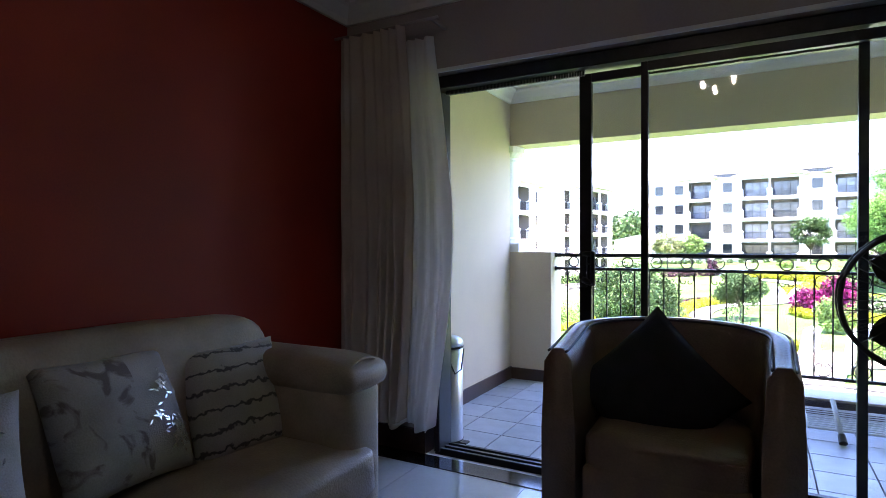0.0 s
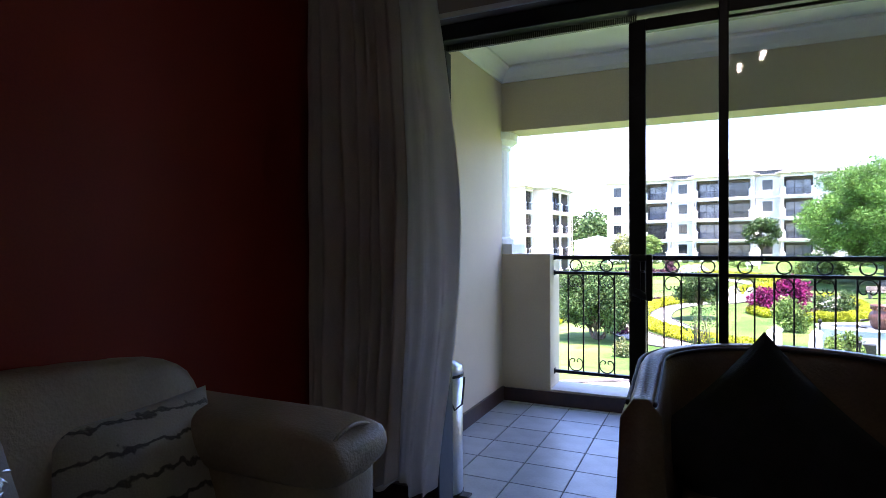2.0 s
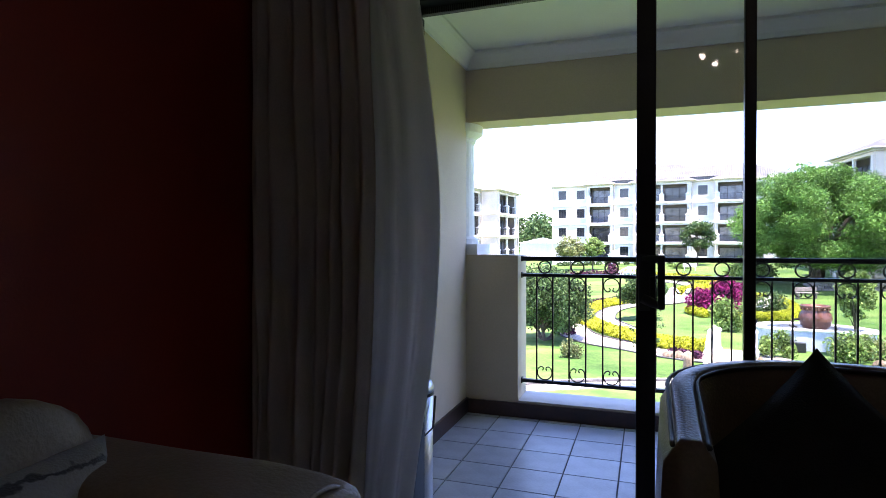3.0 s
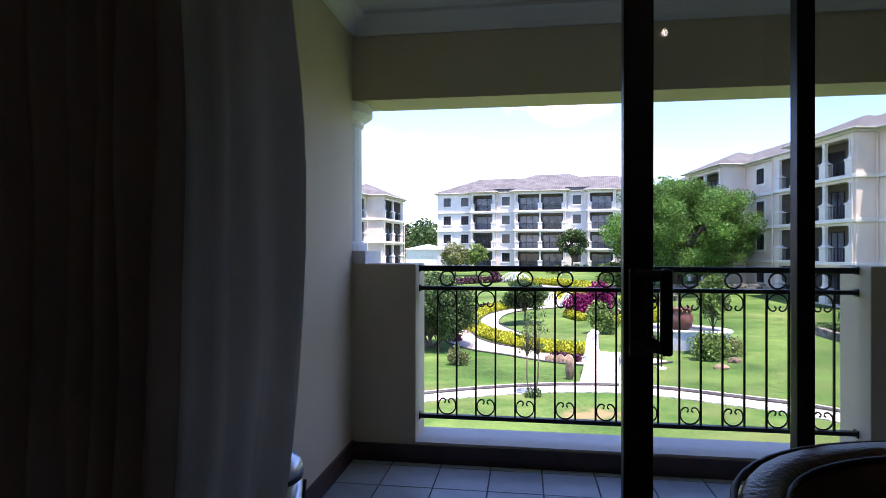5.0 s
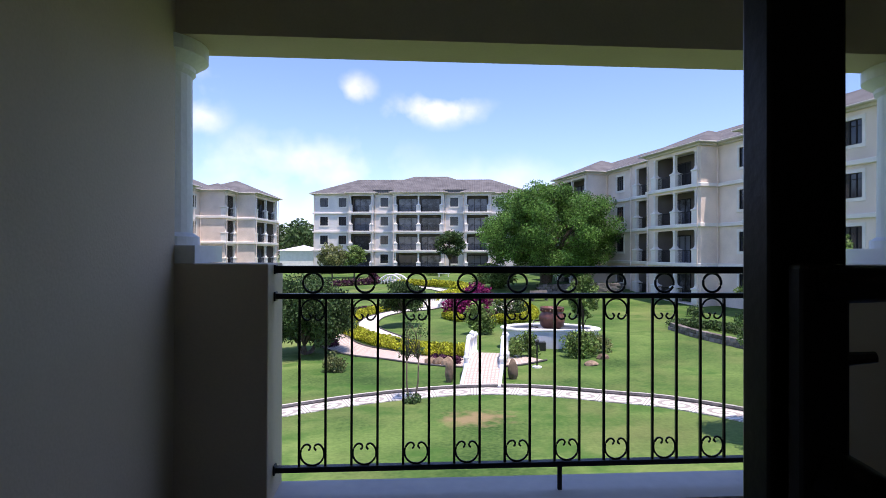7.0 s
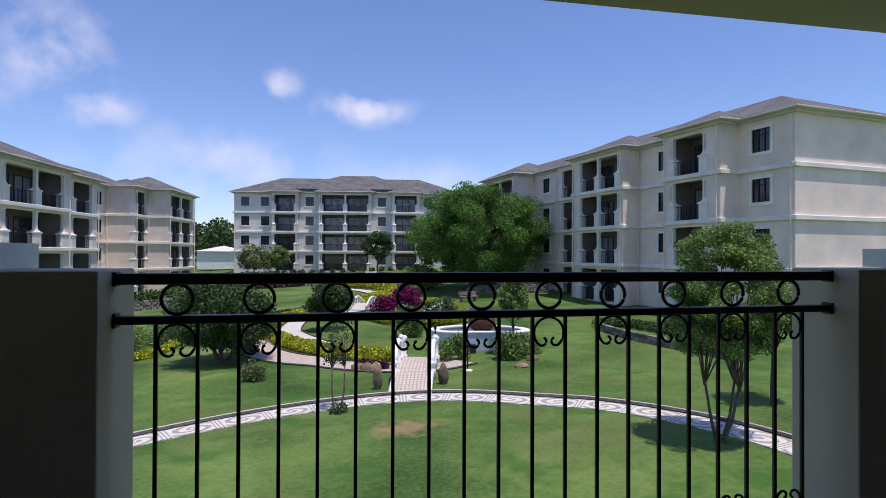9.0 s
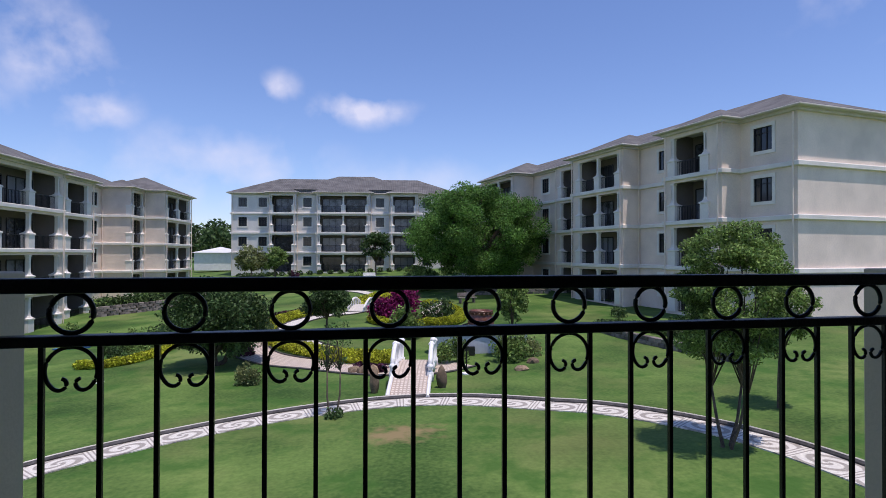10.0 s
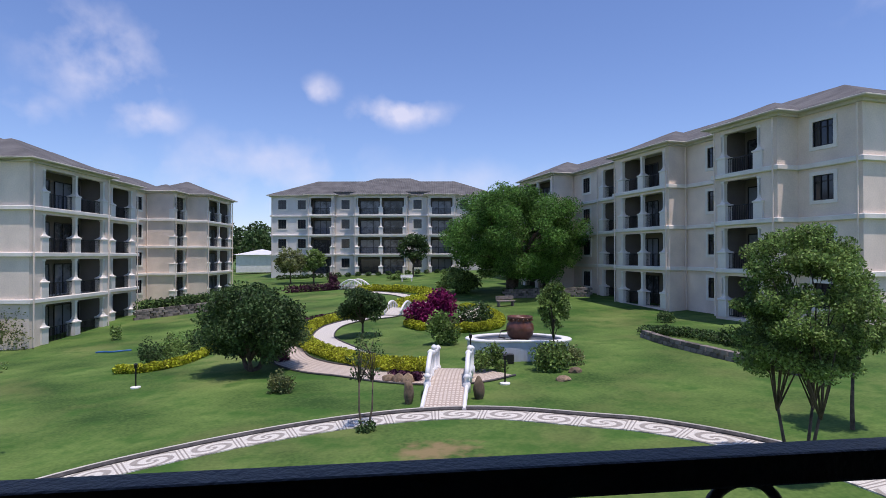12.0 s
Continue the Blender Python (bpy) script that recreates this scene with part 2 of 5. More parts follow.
def grass_mat():
    m = mat("lawn_grass", (0.108, 0.172, 0.042), 0.9, 0.25, 0.28, 9, 0.9, col2=(0.030, 0.074, 0.015), space="World", spec=0.15)
    N, L = m.node_tree.nodes, m.node_tree.links
    b = N["Principled BSDF"]
    src = b.inputs["Base Color"].links[0].from_socket
    geo = N.new("ShaderNodeNewGeometry")
    # a worn patch of dry earth in the round lawn, and dry blotches elsewhere
    mp = N.new("ShaderNodeMapping")
    mp.vector_type = "TEXTURE"
    mp.inputs["Location"].default_value, mp.inputs["Scale"].default_value = (2.55, 14.0, -3.4), (1.05, 0.75, 3.0)
    L.new(geo.outputs["Position"], mp.inputs[0])
    ln = N.new("ShaderNodeVectorMath")
    ln.operation = "LENGTH"
    L.new(mp.outputs[0], ln.inputs[0])
    nz = N.new("ShaderNodeTexNoise")
    nz.inputs["Scale"].default_value, nz.inputs["Detail"].default_value = 2.6, 8
    L.new(geo.outputs["Position"], nz.inputs["Vector"])
    ma = N.new("ShaderNodeMath")
    ma.operation = "MULTIPLY_ADD"
    ma.inputs[1].default_value = 2.6
    L.new(nz.outputs[0], ma.inputs[0])
    L.new(ln.outputs["Value"], ma.inputs[2])
    mr = N.new("ShaderNodeMapRange")
    mr.inputs[1].default_value, mr.inputs[2].default_value, mr.inputs[3].default_value, mr.inputs[4].default_value = 1.55, 2.5, 0.8, 0.0
    L.new(ma.outputs[0], mr.inputs[0])
    nb = N.new("ShaderNodeTexNoise")
    nb.inputs["Scale"].default_value, nb.inputs["Detail"].default_value = 0.22, 7
    L.new(geo.outputs["Position"], nb.inputs["Vector"])
    mb = N.new("ShaderNodeMapRange")
    mb.inputs[1].default_value, mb.inputs[2].default_value, mb.inputs[4].default_value = 0.52, 0.68, 0.42
    L.new(nb.outputs[0], mb.inputs[0])
    mxa = N.new("ShaderNodeMix")
    mxa.data_type = "RGBA"
    mxa.inputs[7].default_value = (0.20, 0.215, 0.075, 1)
    L.new(mb.outputs[0], mxa.inputs[0])
    L.new(src, mxa.inputs[6])
    # lusher dark tufts, half a metre to two metres wide
    nd = N.new("ShaderNodeTexNoise")
    nd.inputs["Scale"].default_value, nd.inputs["Detail"].default_value, nd.inputs["Roughness"].default_value = 0.55, 9, 0.62
    L.new(geo.outputs["Position"], nd.inputs["Vector"])
    md = N.new("ShaderNodeMapRange")
    md.inputs[1].default_value, md.inputs[2].default_value, md.inputs[4].default_value = 0.50, 0.64, 0.75
    L.new(nd.outputs[0], md.inputs[0])
    mxd = N.new("ShaderNodeMix")
    mxd.data_type = "RGBA"
    mxd.inputs[7].default_value = (0.034, 0.105, 0.016, 1)
    L.new(md.outputs[0], mxd.inputs[0])
    L.new(mxa.outputs[2], mxd.inputs[6])
    mx = N.new("ShaderNodeMix")
    mx.data_type = "RGBA"
    mx.inputs[7].default_value = (0.27, 0.19, 0.10, 1)
    L.new(mr.outputs[0], mx.inputs[0])
    L.new(mxd.outputs[2], mx.inputs[6])
    L.new(mx.outputs[2], b.inputs["Base Color"])
    return m


M_GRASS = grass_mat()


def pebble_mat(name, light, dark, bands):
    """Pebble mosaic laid in modules: an S-shaped swirl in each, parted by cross bands; or plain rows of pebbles."""
    m = bpy.data.materials.new(name)
    m.use_nodes = True
    N, L = m.node_tree.nodes, m.node_tree.links
    b = N["Principled BSDF"]

    def calc(op, p, q=None, c=None):
        n = N.new("ShaderNodeMath")
        n.operation = op
        for i, v in enumerate((p, q, c)):
            if v is None:
                continue
            if isinstance(v, (int, float)):
                n.inputs[i].default_value = v
            else:
                L.new(v, n.inputs[i])
        return n.outputs[0]
    geo = N.new("ShaderNodeNewGeometry")
    vo = N.new("ShaderNodeTexVoronoi")
    vo.inputs["Scale"].default_value = 20
    L.new(geo.outputs["Position"], vo.inputs["Vector"])
    uv = N.new("ShaderNodeUVMap")
    sp = N.new("ShaderNodeSeparateXYZ")
    L.new(uv.outputs[0], sp.inputs[0])
    wob = N.new("ShaderNodeTexNoise")
    wob.inputs["Scale"].default_value = 3.0
    L.new(geo.outputs["Position"], wob.inputs["Vector"])
    if bands:
        x = calc("SUBTRACT", calc("FRACT", sp.outputs[0]), 0.5)
        y = calc("MULTIPLY", calc("SUBTRACT", sp.outputs[1], 0.5), 0.62)
        rad = calc("SQRT", calc("ADD", calc("MULTIPLY", x, x), calc("MULTIPLY", calc("MULTIPLY", y, y), 2.4)))
        ang = calc("ARCTAN2", y, x)
        swirl = calc("SINE", calc("ADD", calc("ADD", calc("MULTIPLY", ang, 2.0), calc("MULTIPLY", rad, 24.0)), calc("MULTIPLY", wob.outputs[0], 1.6)))
        stripe = calc("SINE", calc("MULTIPLY", x, 95.0))
        edge = calc("GREATER_THAN", calc("ABSOLUTE", x), 0.40)
        pat = calc("ADD", calc("MULTIPLY", stripe, edge), calc("MULTIPLY", swirl, calc("SUBTRACT", 1.0, edge)))
    else:
        rows = calc("SINE", calc("ADD", calc("MULTIPLY", sp.outputs[0], 62.0), calc("MULTIPLY", wob.outputs[0], 4.0)))
        cols = calc("SINE", calc("MULTIPLY", sp.outputs[1], 60.0))
        pat = calc("MAXIMUM", rows, calc("MULTIPLY", cols, 0.7))
    mr = N.new("ShaderNodeMapRange")
    mr.inputs[1].default_value, mr.inputs[2].default_value = -0.1, 0.5
    L.new(pat, mr.inputs[0])
    mx = N.new("ShaderNodeMix")
    mx.data_type = "RGBA"
    mx.inputs[6].default_value, mx.inputs[7].default_value = (*light, 1), (*dark, 1)
    L.new(mr.outputs[0], mx.inputs[0])
    hs = N.new("ShaderNodeMix")
    hs.data_type, hs.blend_type = "RGBA", "MULTIPLY"
    hs.inputs[0].default_value = 0.22
    L.new(mx.outputs[2], hs.inputs[6])
    bw = N.new("ShaderNodeRGBToBW")
    L.new(vo.outputs["Color"], bw.inputs[0])
    L.new(bw.outputs[0], hs.inputs[7])
    L.new(hs.outputs[2], b.inputs["Base Color"])
    bp = N.new("ShaderNodeBump")
    bp.inputs["Strength"].default_value, bp.inputs["Distance"].default_value = 0.5, 0.02
    bp.invert = True
    L.new(vo.outputs["Distance"], bp.inputs["Height"])
    L.new(bp.outputs[0], b.inputs["Normal"])
    b.inputs["Roughness"].default_value = 0.75
    return m


M_MOSAIC = pebble_mat("pebble_mosaic_path", (0.72, 0.68, 0.60), (0.36, 0.325, 0.28), True)
M_PINKPEB = pebble_mat("pinkish_pebble_paving", (0.70, 0.61, 0.52), (0.46, 0.37, 0.30), False)
M_WHITEPATH = pebble_mat("white_pebble_path", (0.76, 0.72, 0.65), (0.6, 0.56, 0.5), False)


def rooftile_mat():
    m = mat("grey_brown_roof_tile", (0.125, 0.12, 0.116), 0.8, 0.25, 0.8, 14, 0.3)
    N, L = m.node_tree.nodes, m.node_tree.links
    b = N["Principled BSDF"]
    tc = N.new("ShaderNodeTexCoord")
    wv = N.new("ShaderNodeTexWave")
    wv.bands_direction = "X"
    wv.inputs["Scale"].default_value = 1.1
    L.new(tc.outputs["Object"], wv.inputs["Vector"])
    bp = N.new("ShaderNodeBump")
    bp.inputs["Strength"].default_value, bp.inputs["Distance"].default_value = 0.7, 0.08
    L.new(wv.outputs[0], bp.inputs["Height"])
    L.new(bp.outputs[0], b.inputs["Normal"])
    return m


M_ROOF = rooftile_mat()


def lamp_mat():
    m = bpy.data.materials.new("lit_lamp_face")
    m.use_nodes = True
    b = m.node_tree.nodes["Principled BSDF"]
    b.inputs["Emission Color"].default_value = (1.0, 0.9, 0.72, 1)
    b.inputs["Emission Strength"].default_value = 6.0
    return m


M_LAMP = lamp_mat()


def pillow_mats():
    """Striped and flowered cushion covers."""
    st = mat("striped_cushion_cover", (0.40, 0.35, 0.30), 0.55, 0.12, 6, 200, 0.3)
    N, L = st.node_tree.nodes, st.node_tree.links
    b = N["Principled BSDF"]
    src = b.inputs["Base Color"].links[0].from_socket
    tc = N.new("ShaderNodeTexCoord")
    wv = N.new("ShaderNodeTexWave")
    wv.bands_direction = "Y"
    wv.inputs["Scale"].default_value, wv.inputs["Distortion"].default_value, wv.inputs["Detail Scale"].default_value = 4.6, 2.6, 6.0
    L.new(tc.outputs["Object"], wv.inputs["Vector"])
    mr = N.new("ShaderNodeMapRange")
    mr.inputs[1].default_value, mr.inputs[2].default_value = 0.90, 0.98
    L.new(wv.outputs[0], mr.inputs[0])
    mx = N.new("ShaderNodeMix")
    mx.data_type = "RGBA"
    mx.inputs[7].default_value = (0.07, 0.06, 0.055, 1)
    L.new(mr.outputs[0], mx.inputs[0])
    L.new(src, mx.inputs[6])
    L.new(mx.outputs[2], b.inputs["Base Color"])
    b.inputs["Sheen Weight"].default_value = 0.3
    fl = mat("flowered_cushion_cover", (0.42, 0.38, 0.35), 0.6, 0.15, 6, 200, 0.3)
    N, L = fl.node_tree.nodes, fl.node_tree.links
    b = N["Principled BSDF"]
    src = b.inputs["Base Color"].links[0].from_socket
    tc = N.new("ShaderNodeTexCoord")
    nz = N.new("ShaderNodeTexNoise")
    nz.inputs["Scale"].default_value, nz.inputs["Detail"].default_value, nz.inputs["Distortion"].default_value = 9, 4, 1.8
    L.new(tc.outputs["Object"], nz.inputs["Vector"])
    mr = N.new("ShaderNodeMapRange")
    mr.inputs[1].default_value, mr.inputs[2].default_value = 0.52, 0.62
    L.new(nz.outputs[0], mr.inputs[0])
    sx = N.new("ShaderNodeSeparateXYZ")
    L.new(tc.outputs["Object"], sx.inputs[0])
    lt = N.new("ShaderNodeMath")
    lt.operation = "LESS_THAN"
    lt.inputs[1].default_value = 0.035
    L.new(sx.outputs[0], lt.inputs[0])
    pl = N.new("ShaderNodeMath")
    pl.operation = "MULTIPLY"
    L.new(mr.outputs[0], pl.inputs[0])
    L.new(lt.outputs[0], pl.inputs[1])
    mx = N.new("ShaderNodeMix")
    mx.data_type = "RGBA"
    mx.inputs[7].default_value = (0.17, 0.13, 0.12, 1)
    L.new(pl.outputs[0], mx.inputs[0])
    L.new(src, mx.inputs[6])
    L.new(mx.outputs[2], b.inputs["Base Color"])
    return st, fl


M_STRIPE, M_FLORAL = pillow_mats()
M_SILVER = mat("silver_foil_print", (0.75, 0.76, 0.80), 0.25, 0.1, 6, 90, 0.1, metal=0.8)

# ---- mesh helpers ----


def box(bm, x0, x1, y0, y1, z0, z1):
    vs = [bm.verts.new((x, y, z)) for z in (z0, z1) for x, y in ((x0, y0), (x1, y0), (x1, y1), (x0, y1))]
    for f in ((3, 2, 1, 0), (4, 5, 6, 7), (0, 1, 5, 4), (1, 2, 6, 5), (2, 3, 7, 6), (3, 0, 4, 7)):
        bm.faces.new([vs[i] for i in f])
    return vs


def bevel(bm, r, seg=2):
    bmesh.ops.bevel(bm, geom=bm.edges[:], offset=r, segments=seg, affect="EDGES", profile=0.5)
    return bm


def rbox(x0, x1, y0, y1, z0, z1, r=0.01, seg=2):
    bm = bmesh.new()
    box(bm, x0, x1, y0, y1, z0, z1)
    return bevel(bm, r, seg)


def ring_pts(c, ax, ay, r, n):
    return [c + ax * (r * math.cos(2 * math.pi * i / n)) + ay * (r * math.sin(2 * math.pi * i / n)) for i in range(n)]


def tube(bm, pts, radii, n=8, closed=False):
    """A round bar along pts; radii one number or one for each point."""
    pts = [Vector(p) for p in pts]
    if isinstance(radii, (int, float)):
        radii = [radii] * len(pts)
    loops, up = [], Vector((0.03, 0.02, 1)).normalized()
    k = len(pts)
    for i, p in enumerate(pts):
        a = pts[(i - 1) % k] if closed or i else p
        b = pts[(i + 1) % k] if closed or i < k - 1 else p
        d = (b - a).normalized()
        u = up if abs(d.dot(up)) < 0.95 else Vector((1, 0.1, 0))
        ax = d.cross(u).normalized()
        ay = d.cross(ax).normalized()
        loops.append([bm.verts.new(q) for q in ring_pts(p, ax, ay, radii[i], n)])
    m = k if closed else k - 1
    for i in range(m):
        A, B = loops[i], loops[(i + 1) % k]
        for j in range(n):
            bm.faces.new((A[j], A[(j + 1) % n], B[(j + 1) % n], B[j]))
    if not closed:
        bm.faces.new(loops[0][::-1])
        bm.faces.new(loops[-1])
    return bm


def lathe(bm, prof, c=(0, 0), n=20):
    """Turn a profile of (radius, z) round the upright through c."""
    loops = []
    for r, z in prof:
        loops.append([bm.verts.new((c[0] + r * math.cos(2 * math.pi * i / n), c[1] + r * math.sin(2 * math.pi * i / n), z)) for i in range(n)])
    for A, B in zip(loops, loops[1:]):
        for j in range(n):
            bm.faces.new((A[j], A[(j + 1) % n], B[(j + 1) % n], B[j]))
    bm.faces.new(loops[0][::-1])
    bm.faces.new(loops[-1])
    return bm


def sgn_pow(v, e):
    return math.copysign(abs(v) ** e, v)


def puff(c, s, e1=0.35, e2=0.35, nu=28, nv=18, sag=0.0, wrinkle=0.0):
    """A stuffed block: a superellipsoid of half sizes s about c, with slight wrinkles."""
    bm = bmesh.new()
    rows = []
    for j in range(1, nv):
        la = -math.pi / 2 + math.pi * j / nv
        row = []
        for i in range(nu):
            lo = 2 * math.pi * i / nu
            p = Vector((sgn_pow(math.cos(la), e1) * sgn_pow(math.cos(lo), e2), sgn_pow(math.cos(la), e1) * sgn_pow(math.sin(lo), e2), sgn_pow(math.sin(la), e1)))
            w = 1 + wrinkle * noise.noise(Vector((p.x * 3 + c[0] * 7, p.y * 3 + c[1] * 5, p.z * 3)))
            q = Vector((p.x * s[0] * w, p.y * s[1] * w, p.z * s[2] * w))
            q.z -= sag * (1 - p.x * p.x) * (1 - p.y * p.y) * (1 if p.z > 0 else 0)
            row.append(bm.verts.new(Vector(c) + q))
        rows.append(row)
    for A, B in zip(rows, rows[1:]):
        for i in range(nu):
            bm.faces.new((A[i], A[(i + 1) % nu], B[(i + 1) % nu], B[i]))
    bm.faces.new(rows[0][::-1])
    bm.faces.new(rows[-1])
    return bm


def pillow_bm(w, h, t, n=18):
    """A square scatter cushion standing in the XY plane, with pinched corners."""
    bm = bmesh.new()
    sides = []
    for s in (1, -1):
        g = []
        for j in range(n + 1):
            row = []
            for i in range(n + 1):
                a, b = 2 * i / n - 1, 2 * j / n - 1
                th = ((1 - a * a) * (1 - b * b)) ** 0.42
                pin = 1 - 0.07 * (1 - abs(a) ** 2) * abs(b) ** 3
                pin2 = 1 - 0.07 * (1 - abs(b) ** 2) * abs(a) ** 3
                wr = 0.012 * noise.noise(Vector((a * 2.2, b * 2.2, s + w * 9)))
                if s == -1 and (i in (0, n) or j in (0, n)):
                    row.append(sides[0][j][i])
                else:
                    row.append(bm.verts.new((a * w / 2 * pin2, b * h / 2 * pin, s * (t / 2 * th) + wr * th)))
            g.append(row)
        sides.append(g)
        for j in range(n):
            for i in range(n):
                q = (g[j][i], g[j][i + 1], g[j + 1][i + 1], g[j + 1][i])
                bm.faces.new(q if s == 1 else q[::-1])
    return bm


def mesh_of(name, bm, material, smooth=False):
    bmesh.ops.recalc_face_normals(bm, faces=bm.faces[:])
    me = bpy.data.meshes.new(name)
    bm.to_mesh(me)
    bm.free()
    me.materials.append(material)
    if smooth:
        me.polygons.foreach_set("use_smooth", [True] * len(me.polygons))
    return me


def part(name, bm, material, parent, label="", smooth=False):
    ob = new(name, mesh_of(name, bm, material, smooth))
    ob.parent = parent
    if label:
        ob["label"] = label
    return ob


def again(name, me, parent, at=(0, 0, 0)):
    """One more piece on a mesh that exists."""
    ob = new(name, me)
    ob.parent = parent
    ob.location = at
    return ob


def empty(name, m, label, category, group="", kind=""):
    ob = new(name)
    ob.empty_display_size = 0.1
    ob.matrix_world = m
    return tagged(ob, label, category, group, kind)


def thing(name, bm, material, label, category, group="", kind="", smooth=False):
    return tagged(new(name, mesh_of(name, bm, material, smooth)), label, category, group, kind)


def pydata(name, verts, faces, material, smooth=False):
    me = bpy.data.meshes.new(name)
    me.from_pydata(verts, [], faces)
    me.materials.append(material)
    if smooth:
        me.polygons.foreach_set("use_smooth", [True] * len(me.polygons))
    me.update()
    return me


def leaf_mesh(name, clumps, n, size, material, rng, shell=0.55, aspect=0.55):
    """n separate leaves, spread over clumps of (x, y, z, rx, ry, rz)."""
    C = np.array(clumps, float)
    wts = (C[:, 3] * C[:, 4] * C[:, 5]) ** 0.67
    idx = rng.choice(len(C), n, p=wts / wts.sum())
    d = rng.normal(size=(n, 3))
    d /= np.linalg.norm(d, axis=1)[:, None]
    r = shell + (1.08 - shell) * rng.random(n) ** 0.6
    p = C[idx, :3] + d * r[:, None] * C[idx, 3:]
    a = rng.normal(size=(n, 3)) + d * 0.4
    a /= np.linalg.norm(a, axis=1)[:, None]
    b = np.cross(a, rng.normal(size=(n, 3)))
    b /= np.linalg.norm(b, axis=1)[:, None]
    s = size * (0.6 + 0.8 * rng.random(n))[:, None]
    v = np.stack([p - a * s, p + b * s * aspect, p + a * s, p - b * s * aspect], 1).reshape(-1, 3)
    f = np.arange(4 * n).reshape(n, 4)
    return pydata(name, v.tolist(), f.tolist(), material)


def zg(x, y):
    """The height of the lawn: it climbs gently to one side and beyond."""
    sx = max(-26.0, min(26.0, x))
    k = max(0.0, y - 36.0)
    rise = 0.042 * (k * k / 8 if k < 4 else k - 2)
    return -3.66 + 0.042 * sx + min(rise, 2.6)

# ---- ground ----
FB, FR = 0.055, 0.155          # floors of the balcony and of the room
WL, WR = -0.575, 2.86         # side walls of the balcony
DY = -2.30                   # plane of the sliding door


def ground():
    xs = np.unique(np.concatenate([np.linspace(-420, -40, 20), np.linspace(-40, 40, 81), np.linspace(40, 420, 20)]))
    ys = np.unique(np.concatenate([np.linspace(-200, 0, 12), np.linspace(0, 100, 101), np.linspace(100, 620, 27)]))
    v = [(x, y, zg(x, y)) for y in ys for x in xs]
    w = len(xs)
    f = [(j * w + i, j * w + i + 1, (j + 1) * w + i + 1, (j + 1) * w + i) for j in range(len(ys) - 1) for i in range(w - 1)]
    tagged(new("ground", pydata("ground", v, f, M_GRASS, True)), "mown green lawn with dry patches, gently sloping", "lawn", kind="structure")


ground()


# ---- the flat: balcony and living room ----
def wall(name, boxes, material, label, category="wall"):
    bm = bmesh.new()
    for b in boxes:
        box(bm, *b)
    return thing(name, bm, material, label, category, kind="structure")


RX = 4.6      # far side wall of the room
RB = -8.2     # wall behind
RWX = -0.70   # red wall
CZ = 2.757     # ceilings
wall("wall_red", [(RWX - 0.2, RWX, RB, -2.25, FR - 0.2, CZ + 0.1)], M_RED, "deep red painted living room wall")
# back and side walls stay out of view; their paleness brightens the room
wall("wall_back", [(RWX - 0.2, RX + 0.2, RB - 0.2, RB, FR - 0.2, CZ + 0.1)], M_OFFWHITE, "unseen back wall of the room, pale to bounce light")
wall("wall_side", [(RX, RX + 0.2, RB, -2.25, FR - 0.2, CZ + 0.1)], M_OFFWHITE, "unseen side wall of the room, pale to bounce light")
wall("wall_door", [(RWX + 0.002, -0.17, DY - 0.12, DY + 0.10, FR - 0.05, CZ), (2.75, RX, DY - 0.12, DY + 0.10, FR - 0.05, CZ),
                   (-0.17, 2.75, DY - 0.12, DY + 0.10, 2.277, CZ)], M_TAUPE, "taupe wall round the sliding balcony door")
wall("wall_balcony_left", [(WL - 0.2, WL, DY + 0.1, -0.13, FB - 0.05, CZ)], M_CREAM, "cream painted side wall of the balcony")
wall("wall_balcony_right", [(WR, WR + 0.2, DY + 0.1, -0.13, FB - 0.05, CZ)], M_CREAM, "cream painted side wall of the balcony")
wall("beam", [(WL - 0.2, WR + 0.2, -0.13, 0.15, 2.252, CZ + 0.1)], M_CREAM, "cream lintel beam above the balcony opening", "beam")
wall("ceiling_room", [(RWX - 0.2, RX + 0.2, RB - 0.2, -2.25, CZ + 0.1, CZ + 0.3), (RWX, RX, RB, -2.4, CZ, CZ + 0.1)], M_WHITE, "plain white room ceiling", "ceiling")
wall("ceiling_balcony", [(WL - 0.2, WR + 0.2, -2.25, 0.18, CZ + 0.1, CZ + 0.3), (WL, WR, -2.25, -0.13, CZ, CZ + 0.1)], M_WHITE, "plain white balcony ceiling", "ceiling")
wall("wall_under_balcony", [(WL - 0.2, WR + 0.2, -0.10, 0.15, -4.2, FB - 0.25), (RWX - 0.2, RX + 0.2, RB, -2.2, -4.2, FR - 0.25)], M_PLASTER, "beige plastered storey under the flat")


